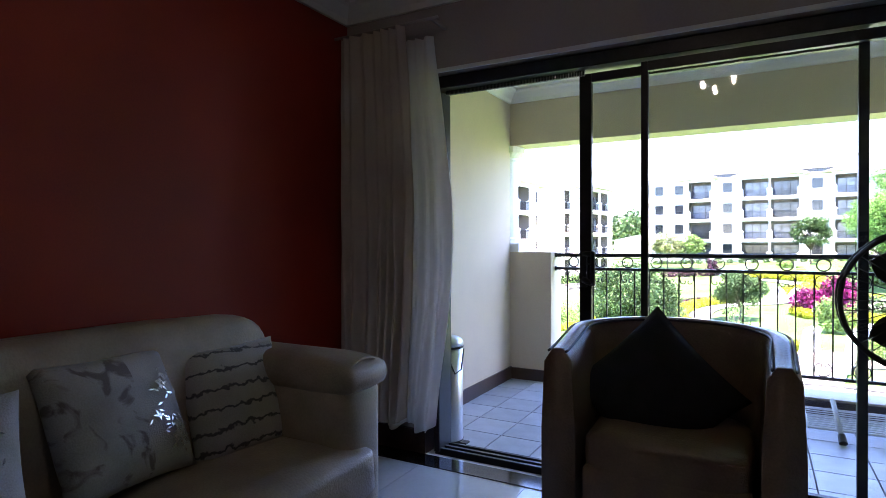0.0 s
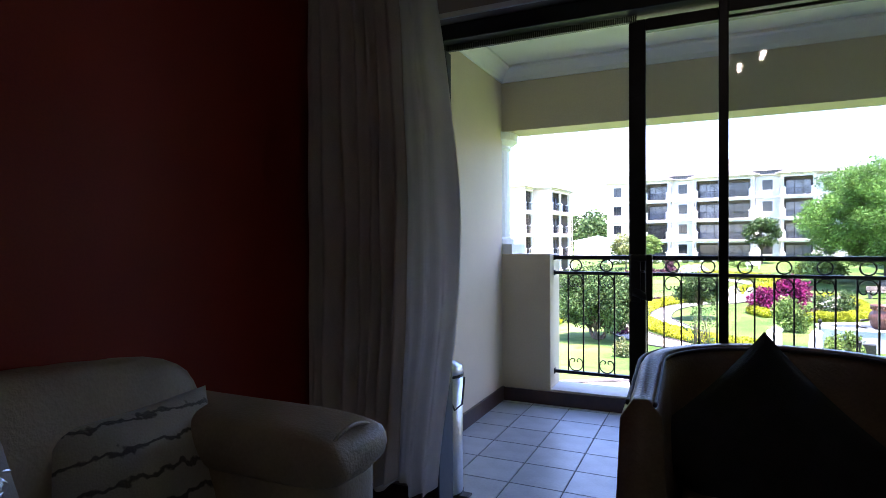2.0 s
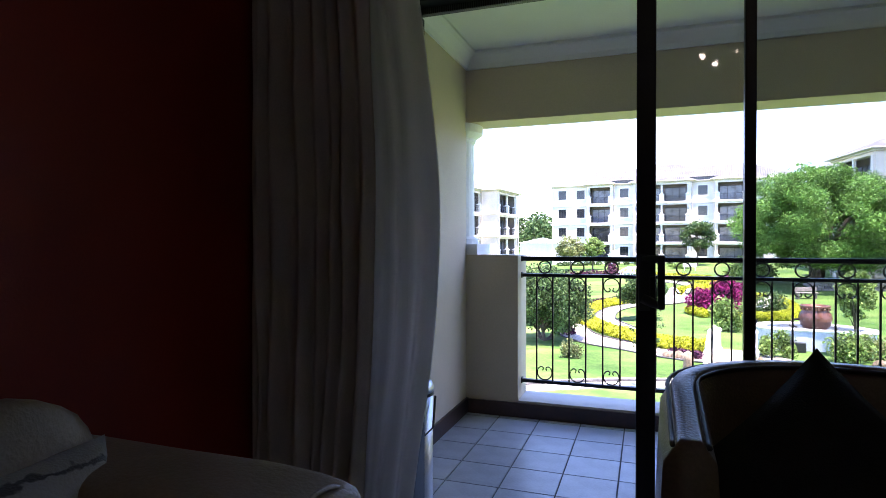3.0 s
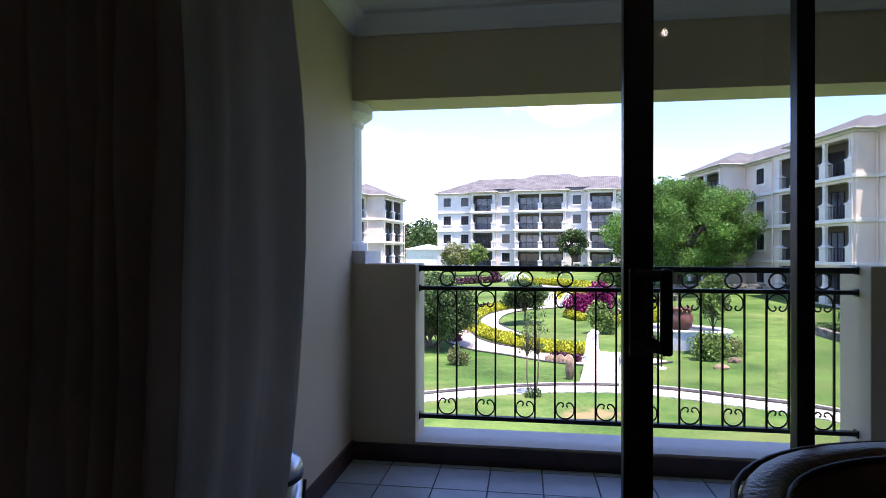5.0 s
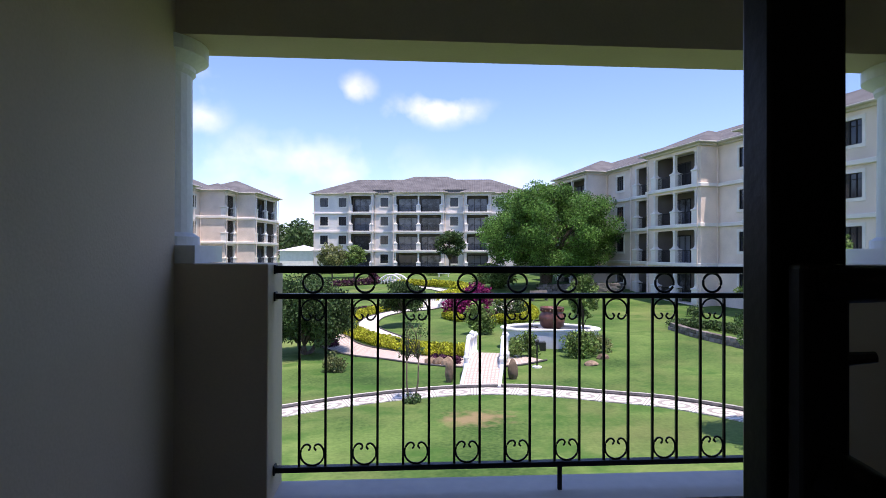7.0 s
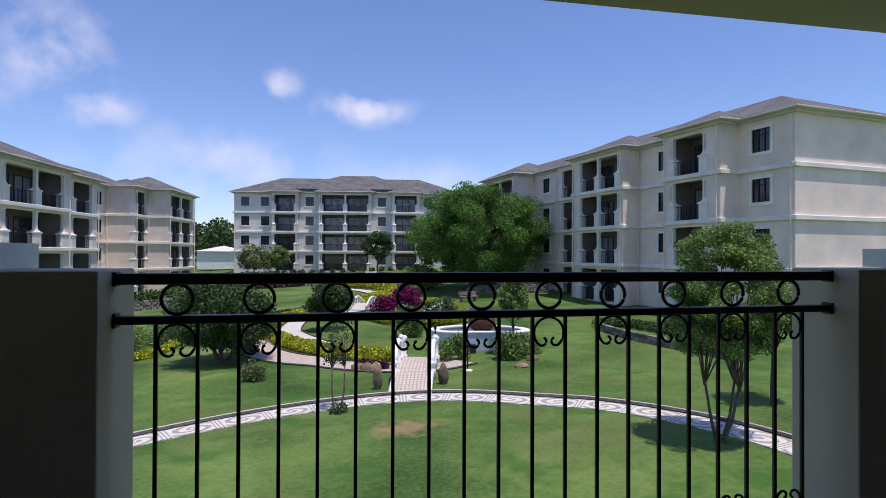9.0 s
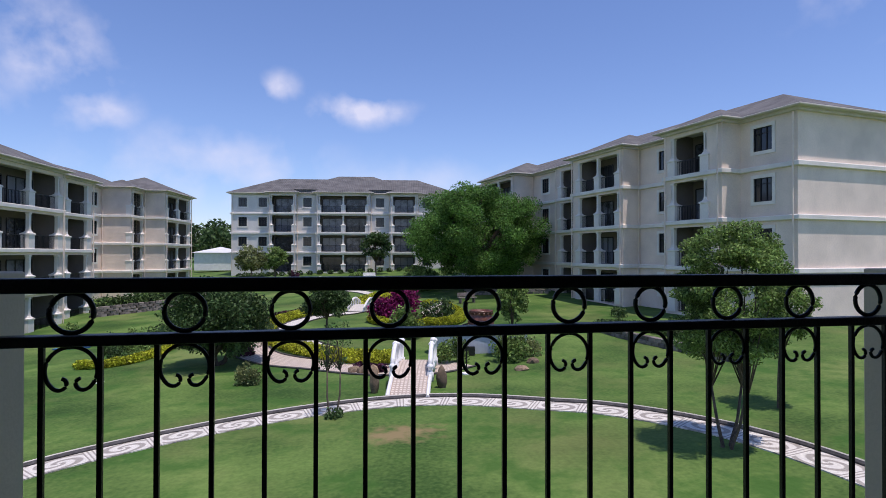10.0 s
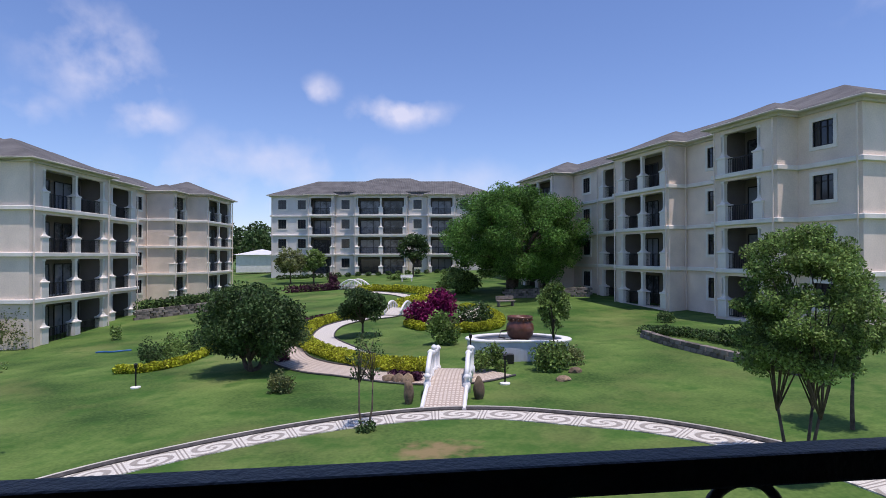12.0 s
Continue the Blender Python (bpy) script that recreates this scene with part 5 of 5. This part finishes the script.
# ---- garden things ----
def bridge():
    A, B = Vector((3.2, 17.55)), Vector((4.55, 23.2))
    d = (B - A).normalized()
    ang = math.degrees(math.atan2(d.y, d.x)) - 90
    root = empty("garden_bridge", pose(A.x, A.y, zg(A.x, A.y), 0, 0, ang), "arched white garden bridge with a pebble mosaic deck", "bridge")
    Lb, W = (B - A).length, 0.62
    n = 20
    def arch(u):
        return 0.05 + 0.62 * math.sin(math.pi * min(1, max(0, u))) ** 0.9
    bm = bmesh.new()
    uvl = bm.loops.layers.uv.new("UVMap")
    rows = []
    for i in range(n + 1):
        u = i / n
        rows.append([(bm.verts.new((x, u * Lb, arch(u) - dz)), u * Lb / 1.2, (x + W) / (2 * W) * 0.98 + 0.01) for x, dz in ((-W, 0.25), (-W, 0), (W, 0), (W, 0.25))])
    for P, Q in zip(rows, rows[1:]):
        for k in range(4):
            c4 = (P[k], P[(k + 1) % 4], Q[(k + 1) % 4], Q[k])
            f = bm.faces.new([c[0] for c in c4])
            for lp, c in zip(f.loops, c4):
                lp[uvl].uv = (c[1], c[2])
    part("deck", bm, M_PINKPEB, root, "pebble mosaic deck")
    for sd in (-1, 1):
        x = sd * (W + 0.06)
        bm = bmesh.new()
        pts = [(x, u * Lb, arch(u) + 0.03) for u in np.linspace(0, 1, 20)]
        tube(bm, pts, 0.07, 6)
        part("edge_beam", bm, M_WHITEMASON, root)
        bm = bmesh.new()
        pts = [(x, u * Lb, arch(u) + 0.25 + 0.55 * math.sin(math.pi * min(1, (u - 0.22) / 0.16 * 0.5)) if u < 0.38 else arch(u) + 0.80 - 0.15 * math.sin(math.pi * (u - 0.38) / 0.4)) for u in np.linspace(0.24, 0.8, 18)]
        tube(bm, pts, 0.085, 8)
        hr = part("parapet", bm, M_WHITEMASON, root, smooth=True)
        for u in (0.24, 0.40, 0.58, 0.8):
            h = 0.35 if u == 0.24 else 0.85
            bm = bmesh.new()
            lathe(bm, [(0.13, arch(u) - 0.2), (0.13, arch(u) + 0.1), (0.08, arch(u) + 0.15), (0.08, arch(u) + h - 0.1), (0.12, arch(u) + h - 0.05), (0.12, arch(u) + h), (0.05, arch(u) + h + 0.08)], (x, u * Lb), 12)
            part("post", bm, M_WHITEMASON, root, smooth=True)
        bm = bmesh.new()
        for u in np.linspace(0.3, 0.76, 9):
            tube(bm, [(x, u * Lb, arch(u)), (x, u * Lb, arch(u) + 0.66)], 0.035, 6)
        part("balustrade", bm, M_WHITEMASON, hr)


bridge()


def small_arch_bridge(x, y, rot, label, s=1.0):
    root = empty("garden_bridge", pose(x, y, zg(x, y), 0, 0, rot), label, "bridge")
    for sd in (-1, 1):
        bm = bmesh.new()
        tube(bm, [(sd * 0.7 * s, v * s, (0.25 + 0.75 * math.sin(math.pi * (v + 1.6) / 3.2)) * s) for v in np.linspace(-1.6, 1.6, 16)], 0.09 * s, 8)
        r = part("parapet", bm, M_WHITEMASON, root, smooth=True)
        bm = bmesh.new()
        for v in np.linspace(-1.5, 1.5, 9):
            tube(bm, [(sd * 0.7 * s, v * s, 0), (sd * 0.7 * s, v * s, (0.22 + 0.75 * math.sin(math.pi * (v + 1.6) / 3.2)) * s)], 0.05 * s, 6)
        part("balustrade", bm, M_WHITEMASON, r)
    bm = bmesh.new()
    pr = [(v * s, 0.45 * math.sin(math.pi * (v + 1.6) / 3.2) * s) for v in np.linspace(-1.6, 1.6, 12)]
    A = [[bm.verts.new((sx * 0.68 * s, v, z - dz)) for sx, dz in ((-1, 0.15), (-1, 0), (1, 0), (1, 0.15))] for v, z in pr]
    for P, Q in zip(A, A[1:]):
        for k in range(4):
            bm.faces.new((P[k], P[(k + 1) % 4], Q[(k + 1) % 4], Q[k]))
    part("deck", bm, M_WHITEPATH, root)


small_arch_bridge(3.4, 45.5, -25, "small arched white footbridge on the upper path", 0.95)
small_arch_bridge(-0.6, 66.5, 60, "small arched white footbridge far up the garden", 1.1)


def fountain():
    cx, cy = 7.8, 25.6
    z0 = zg(cx, cy)
    root = empty("fountain", pose(cx, cy, z0, 0, 0, -10), "raised kidney-shaped garden pool with a white rim", "fountain")
    def outline(a, r=1.0):
        k = 1.0 + 0.20 * math.cos(2 * a) - 0.10 * math.sin(3 * a)
        return (1.92 * r * k * math.cos(a), 1.6 * r * k * math.sin(a))
    n = 48
    def band(r0, r1, za, zb):
        bm = bmesh.new()
        rows = []
        for i in range(n):
            a = 2 * math.pi * i / n
            p, q = outline(a, r0), outline(a, r1)
            rows.append([bm.verts.new((*p, za)), bm.verts.new((*p, zb)), bm.verts.new((*q, zb)), bm.verts.new((*q, za))])
        for i in range(n):
            A, B = rows[i], rows[(i + 1) % n]
            for k in range(4):
                bm.faces.new((A[k], A[(k + 1) % 4], B[(k + 1) % 4], B[k]))
        return bm
    part("wall", band(1.0, 0.88, -0.5, 0.84), M_BLUEWALL, root, smooth=False)
    part("rim", bevel(band(1.05, 0.86, 0.841, 0.95), 0.03, 1), M_WHITEMASON, root, "white rounded rim")
    bm = bmesh.new()
    bm.faces.new([bm.verts.new((*outline(2 * math.pi * i / n, 0.88), 0.80)) for i in range(n)])
    part("water", bm, M_WATER, root, "still dark water")
    # solid black block painted as the shade inside the opening under the pool
    bm = bmesh.new()
    box(bm, -0.75, -0.3, -1.66, -1.3, 0.0, 0.38)
    part("outlet", bm, M_PLAST, root)
    pot = empty("urn", pose(cx + 0.15, cy + 0.1, z0 + 0.80), "large brown glazed urn standing in the pool", "urn")
    bm = bmesh.new()
    lathe(bm, [(0.40, 0.0), (0.58, 0.2), (0.66, 0.5), (0.62, 0.72), (0.53, 0.84), (0.52, 0.98), (0.60, 1.04), (0.60, 1.10), (0.50, 1.10), (0.46, 0.9)], n=32)
    part("body", bm, M_POT, pot, smooth=True)
    stud = mesh_of("stud", rbox(-0.04, 0.04, -0.04, 0.04, 0.9, 1.0, 0.01, 1), M_POT)
    for k in range(16):
        a = 2 * math.pi * k / 16
        again("stud", stud, pot, (0.56 * math.cos(a), 0.56 * math.sin(a), 0))
    bm = bmesh.new()
    tube(bm, [(-0.62, 0, 0.45), (-0.95, -0.1, 0.42), (-1.05, -0.1, 0.15), (-0.75, -0.15, 0.1)], 0.04, 8)
    part("spout", bm, M_PLAST, pot, smooth=True)


fountain()


def garden_lamp(x, y, h, label):
    root = empty("garden_lamp", pose(x, y, zg(x, y)), label, "garden lamp", "garden lamps")
    bm = bmesh.new()
    lathe(bm, [(0.2, -0.05), (0.2, 0.05), (0.06, 0.08)], n=14)
    part("foot", bm, M_WHITEMASON, root)
    bm = bmesh.new()
    tube(bm, [(0, 0, 0.05), (0, 0, h - 0.18)], 0.032, 8)
    part("post", bm, M_RAIL, root)
    bm = bmesh.new()
    lathe(bm, [(0.06, h - 0.18), (0.07, h - 0.03), (0.09, h - 0.02), (0.02, h + 0.03)], n=12)
    part("head", bm, M_RAIL, root)


garden_lamp(5.95, 20.5, 1.1, "short black garden lamp on a white foot")
garden_lamp(-8.67, 24.6, 1.0, "short black garden lamp on a white foot")
garden_lamp(5.2, 23.6, 1.5, "short black garden lamp on a white foot")


def standing_stone(x, y, h, w):
    bm = bmesh.new()
    bmesh.ops.create_icosphere(bm, subdivisions=3, radius=1)
    for v in bm.verts:
        k = 1 + 0.25 * noise.noise(v.co * 1.7 + Vector((x, y, 0)))
        v.co = Vector((v.co.x * w * k, v.co.y * w * 0.8 * k, v.co.z * h * 0.56 * k + h * 0.45))
    ob = thing("standing_stone", bm, M_STONE, "upright rough brown stone in the lawn", "stone", "stones by the bridge", smooth=True)
    ob.location = (x, y, zg(x, y))


standing_stone(2.2, 18.75, 0.85, 0.17)
standing_stone(4.6, 18.7, 0.72, 0.2)
for k, (sx, sy, sh) in enumerate(((2.05, 22.35, 0.24), (2.4, 22.0, 0.28), (1.7, 22.6, 0.2), (9.1, 21.6, 0.16), (8.2, 20.4, 0.12))):
    bm = bmesh.new()
    bmesh.ops.create_icosphere(bm, subdivisions=2, radius=1)
    for v in bm.verts:
        q = 1 + 0.35 * noise.noise(v.co * 1.5 + Vector((sx, sy, 3)))
        v.co = Vector((v.co.x * 0.3 * q, v.co.y * 0.22 * q, v.co.z * sh * q))
    ob = thing("rock", bm, M_STONE, "rough reddish-brown rock edging the stream bed", "rock", "stream rocks")
    ob.location = (sx, sy, zg(sx, sy) + 0.05)


def bench(x, y, rot, label, material):
    root = empty("garden_bench", pose(x, y, zg(x, y), 0, 0, rot), label, "bench", "garden benches")
    part("seat", rbox(-0.8, 0.8, -0.22, 0.22, 0.42, 0.50, 0.01), material, root)
    part("backrest", rbox(-0.8, 0.8, 0.2, 0.26, 0.56, 0.86, 0.01), material, root)
    for sx in (-0.62, 0.62):
        part("leg", rbox(sx - 0.06, sx + 0.06, -0.2, 0.2, 0, 0.42, 0.01), material, root)
        part("back_post", rbox(sx - 0.04, sx + 0.04, 0.21, 0.255, 0.5, 0.56, 0.004), material, root)


bench(12.2, 45.8, 10, "pale concrete garden bench in the tree's shade", M_BLOCK)
bench(5.9, 73.0, 0, "white garden bench on the upper lawn", M_WHITEMASON)


# ---- trees and shrubs ----
def tree(name, x, y, trunk_h, r0, lean, crown, nclump, csize, nleaf, leaf, material, label, seed, stems=1, flat=1.0, category="tree"):
    """crown: (dx, dy, height of its middle, rx, ry, rz)."""
    rng = np.random.default_rng(seed)
    z0 = zg(x, y)
    root = empty(name, pose(x, y, z0), label, category)
    cx, cy, cz, rx, ry, rz = crown
    cl = []
    while len(cl) < nclump:
        p = rng.uniform(-1, 1, 3)
        if p @ p > 1 or p @ p < 0.18 or p[2] < -0.75 * flat:
            continue
        s = csize * rng.uniform(0.6, 1.25)
        cl.append((cx + p[0] * rx, cy + p[1] * ry, cz + p[2] * rz, s, s, s * 0.7))
    bm = bmesh.new()
    tips = [cl[i] for i in rng.choice(len(cl), min(len(cl), 9 * stems + 5), replace=False)]
    for s in range(stems):
        a = 2 * math.pi * s / max(1, stems) + 0.5
        off = 0.12 * (stems > 1)
        top = Vector((cx * 0.5 + lean[0] + math.cos(a) * min(0.55, rx * 0.35) * (stems > 1), cy * 0.5 + lean[1] + math.sin(a) * min(0.55, rx * 0.35) * (stems > 1), trunk_h))
        b = Vector((math.cos(a) * off, math.sin(a) * off, -0.3))
        mid = b.lerp(top, 0.5) + Vector((rng.uniform(-0.06, 0.06), rng.uniform(-0.06, 0.06), 0)) * trunk_h * 0.5
        tube(bm, [b, b + Vector((0, 0, 0.35)), mid, top], [r0 * 1.35, r0, r0 * 0.8, r0 * 0.6], 9)
        for t in tips[s::stems]:
            t = Vector(t[:3])
            q = top.lerp(t, 0.45) + Vector((0, 0, 0.12 * (t - top).length)) + Vector(rng.uniform(-1, 1, 3)) * 0.08 * (t - top).length
            tube(bm, [top - Vector((0, 0, 0.12 * trunk_h)), q, t], [r0 * 0.5, r0 * 0.3, r0 * 0.08], 6)
    part("trunk", bm, M_TRUNK, root, smooth=True)
    cr = new("crown", leaf_mesh("crown", cl, nleaf, leaf, material, rng, 0.25))
    cr.parent = root
    return root


tree("tree", 14.8, 54.0, 2.4, 0.42, (0, 0), (0.2, -0.8, 5.65, 6.3, 6.6, 4.75), 230, 1.15, 150000, 0.088, M_LEAF_BIG, "broad spreading shade tree with feathery light leaves", 21, 3)
tree("tree", 9.85, 10.5, 1.5, 0.045, (0.05, 0), (0.22, 0.05, 3.5, 1.4, 1.2, 1.9), 150, 0.28, 48000, 0.036, M_LEAF_MID, "slim young tree with several stems and airy leaves", 22, 3)
tree("tree", 13.3, 12.8, 1.6, 0.06, (0, 0), (0.15, 0.1, 2.7, 0.85, 0.85, 1.2), 45, 0.28, 10000, 0.04, M_LEAF_MID, "slim young tree with airy leaves", 23, 1)
tree("shrub", -4.4, 26.6, 0.6, 0.14, (0, 0), (0, 0, 2.15, 2.3, 2.2, 1.75), 120, 0.60, 30000, 0.07, M_LEAF_DARK, "large rounded dark green shrub tree", 24, 3)
tree("topiary", 0.55, 35.6, 0.9, 0.09, (0, 0), (0, 0, 1.95, 1.4, 1.4, 1.05), 70, 0.42, 17000, 0.07, M_LEAF_DARK, "rounded clipped green tree on a thin trunk", 25)
tree("sapling", 0.75, 16.3, 1.5, 0.034, (-0.05, 0.1), (0.15, 0.1, 2.1, 0.65, 0.5, 0.9), 22, 0.2, 620, 0.042, M_LEAF_DARK, "thin bare sapling with sparse leaves", 26, 2)
tree("conifer", 8.75, 23.2, 1.3, 0.05, (0, 0), (0, 0, 2.45, 0.55, 0.55, 1.0), 50, 0.26, 6500, 0.06, M_LEAF_MID, "slender upright green conifer behind the pool", 27)
tree("sapling", -9.95, 16.3, 1.2, 0.035, (0, 0), (0.1, 0, 2.35, 0.8, 0.7, 0.65), 22, 0.24, 2200, 0.045, M_LEAF_MID, "sparse young tree on the open lawn", 33, 2)
tree("tree", 7.3, 80.0, 2.0, 0.15, (0, 0), (0, 0, 4.2, 1.9, 1.9, 2.0), 40, 0.7, 3600, 0.16, M_LEAF_DARK, "small dark green tree before the far block", 28)
tree("tree", -9.3, 78.0, 1.6, 0.12, (0, 0), (0, 0, 3.0, 1.9, 1.9, 1.7), 40, 0.7, 3000, 0.15, M_LEAF_PALE, "small pale yellow-green tree", 29)
tree("tree", -6.2, 77.0, 1.6, 0.12, (0, 0), (0, 0, 3.0, 1.2, 1.2, 1.7), 30, 0.6, 2200, 0.15, M_LEAF_MID, "small green tree before the far block", 30)
tree("tree", 22.0, 57.5, 1.0, 0.15, (0, 0), (0, 0, 2.9, 1.5, 1.5, 2.0), 40, 0.6, 3600, 0.13, M_LEAF_PALE, "bushy tree covered in pale blossom", 31)
tree("shrub", 9.8, 57.0, 0.5, 0.1, (0, 0), (0, 0, 1.2, 2.2, 1.8, 1.2), 40, 0.7, 4500, 0.13, M_LEAF_MID, "loose green shrub on the upper lawn", 32, category="shrub")


def shrub(x, y, rx, ry, h, n, size, material, label, seed, name="shrub"):
    rng = np.random.default_rng(seed)
    cl = []
    for k in range(22):
        a, r = rng.uniform(0, 6.28), math.sqrt(rng.random()) * 0.75
        s = rng.uniform(0.35, 0.6)
        cl.append((x + rx * r * math.cos(a), y + ry * r * math.sin(a), zg(x, y) + h * rng.uniform(0.2, 0.8) * (1.1 - r * 0.6), rx * s * 0.7, ry * s * 0.7, h * s * 0.6))
    return tagged(new(name, leaf_mesh(name, cl, int(n * 0.62), size, material, rng, 0.3)), label, "shrub")


shrub(4.4, 38.6, 1.15, 1.0, 1.9, 3600, 0.10, M_BOUG, "magenta flowering bougainvillea bush", 41)
shrub(6.0, 41.0, 1.6, 1.3, 2.5, 5200, 0.11, M_BOUG, "magenta flowering bougainvillea bush", 42)
shrub(5.0, 30.5, 0.95, 0.9, 2.0, 3600, 0.085, M_LEAF_MID, "loose light green bush on the lawn", 43)
shrub(8.2, 38.2, 1.3, 1.5, 1.7, 4200, 0.09, M_LEAF_DARK, "rose bushes in a flower bed", 44)
shrub(8.0, 37.8, 1.3, 1.4, 1.8, 260, 0.07, M_FLOWER, "pale rose blossoms among the bushes", 45, "rose_bush")
shrub(5.9, 22.9, 0.75, 0.6, 1.3, 3200, 0.065, M_LEAF_MID, "round green bush by the pool wall", 46)
shrub(8.4, 22.3, 0.9, 0.7, 1.3, 3800, 0.065, M_LEAF_MID, "loose green plants before the pool wall", 47)
shrub(9.3, 23.0, 0.8, 0.6, 1.1, 2600, 0.06, M_LEAF_PALE, "yellow-green plants before the pool wall", 48)
shrub(-10.1, 30.0, 0.8, 0.8, 1.3, 2400, 0.06, M_LEAF_DARK, "dark leafy plants in a shrub bed", 49)
shrub(-9.2, 31.3, 0.9, 0.9, 1.5, 2600, 0.06, M_LEAF_MID, "leafy plants in a shrub bed", 149)
shrub(-8.5, 32.8, 0.9, 0.9, 1.6, 2600, 0.06, M_LEAF_DARK, "dark leafy plants in a shrub bed", 150)
shrub(-21.6, 38.7, 1.6, 0.3, 2.9, 1300, 0.09, M_LEAF_PALE, "pale creeper on the block's end wall", 151)
shrub(-2.4, 21.9, 0.6, 0.5, 0.95, 2200, 0.055, M_LEAF_PALE, "tuft of long grassy leaves on the lawn", 50)
shrub(0.8, 16.15, 0.32, 0.3, 0.35, 600, 0.045, M_LEAF_DARK, "low leafy growth at the sapling's foot", 51)
shrub(-3.0, 33.5, 0.8, 0.8, 1.2, 1500, 0.09, M_LEAF_PALE, "pale green bush beside the big shrub", 52)
shrub(18.8, 24.5, 1.0, 1.6, 1.3, 2600, 0.085, M_LEAF_DARK, "dark bushes along the block wall", 53)
shrub(19.5, 33.5, 0.7, 0.5, 0.8, 900, 0.07, M_LEAF_DARK, "small dark bush at the foot of the block", 54)
shrub(-15.9, 40.6, 0.4, 0.4, 1.3, 500, 0.08, M_LEAF_MID, "thin green plant by the block's terrace", 55)
shrub(4.8, 76.0, 1.6, 1.0, 0.8, 1200, 0.12, M_LEAF_MID, "low green shrubs on the upper lawn", 56)
shrub(-3.3, 69.0, 0.7, 0.6, 2.2, 900, 0.12, M_PURPLE, "reddish upright shrub on the upper lawn", 57)
tagged(new("soil", leaf_mesh("soil", [(8.0, 39.5, zg(8, 39.5) - 0.03, 1.8, 3.6, 0.05)], 900, 0.2, M_SOIL, np.random.default_rng(60), 0.0)), "dark earth of the rose bed", "soil", kind="stuff")


def hose():
    bm = bmesh.new()
    pts = [(-15.0 + 0.28 * i, 35.5 + 0.12 * math.sin(i * 1.3), 0) for i in range(8)]
    tube(bm, [(x, y, zg(x, y) + 0.04) for x, y, _ in pts], 0.05, 8)
    thing("garden_hose", bm, M_BLUETARP, "blue garden hose lying on the lawn", "hose", smooth=True)


hose()


def far_woods():
    rng = np.random.default_rng(70)
    cl = []
    for k in range(120):
        x = rng.uniform(-75, 60)
        y = 128 + rng.uniform(0, 22)
        h = rng.uniform(5, 9.5)
        z = zg(0, 130)
        for q in range(4):
            cl.append((x + rng.uniform(-2.5, 2.5), y, z + h * rng.uniform(0.35, 0.95), 2.6, 2.6, 1.9))
    tagged(new("far_woods", leaf_mesh("far_woods", cl, 60000, 0.42, M_LEAF_DARK, rng, 0.5)), "dark green trees beyond the blocks", "woods", kind="stuff")
    bm = bmesh.new()
    z = zg(0, 100)
    box(bm, -22, -14.5, 104, 112, z - 0.5, z + 2.6)
    h = thing("low_house", bm, M_WHITEMASON, "low white outbuilding with a sheet roof", "house")
    bm = bmesh.new()
    hip(bm, -22, -14.5, 104, 112, z + 2.6, 0.25, 0.4)
    part("roof", bm, M_ROOF2, h, "pale sheet roof")


far_woods()

# ---- floor tiles ----
wall("floor_balcony", [(WL - 0.2, WR + 0.2, DY + 0.1, -0.128, FB - 0.25, FB - 0.006)], M_GROUT, "balcony floor of pale grey tiles", "floor")
wall("floor_room", [(RWX - 0.2, RX + 0.2, RB - 0.2, DY + 0.1, FR - 0.25, FR - 0.052)], M_GROUT, "living room floor of polished pale tiles", "floor")
TP = 0.295


def tiles(parent, x0, x1, y0, y1, z, p, gap, material, ox, oy):
    cache = {}
    i0, i1 = math.floor((x0 - ox) / p), math.ceil((x1 - ox) / p)
    j0, j1 = math.floor((y0 - oy) / p), math.ceil((y1 - oy) / p)
    for i in range(i0, i1):
        for j in range(j0, j1):
            a, b = max(x0, ox + i * p + gap), min(x1, ox + (i + 1) * p - gap)
            c, d = max(y0, oy + j * p + gap), min(y1, oy + (j + 1) * p - gap)
            if b - a < 0.02 or d - c < 0.02:
                continue
            key = (round(b - a, 3), round(d - c, 3))
            if key not in cache:
                bm = bmesh.new()
                w, h = key
                box(bm, -w / 2, w / 2, -h / 2, h / 2, -0.006, 0)
                cache[key] = mesh_of("tile", bm, material)
            again("tile", cache[key], parent, ((a + b) / 2, (c + d) / 2, z))


tiles(bpy.data.objects["floor_balcony"], WL + 0.018, WR - 0.018, DY + 0.1, -0.148, FB, TP, 0.0045, M_TILE, -0.308, -0.20)
bm = bmesh.new()
box(bm, RWX, RX, RB, DY - 0.12, FR - 0.052, FR - 0.007)
thing("floor_bed", bm, M_GROUT, "mortar bed under the room tiles", "floor", kind="structure")
tiles(bpy.data.objects["floor_room"], RWX, RX, RB, DY - 0.119, FR, 0.6, 0.0015, M_GLOSSTILE, -0.7, -2.4)
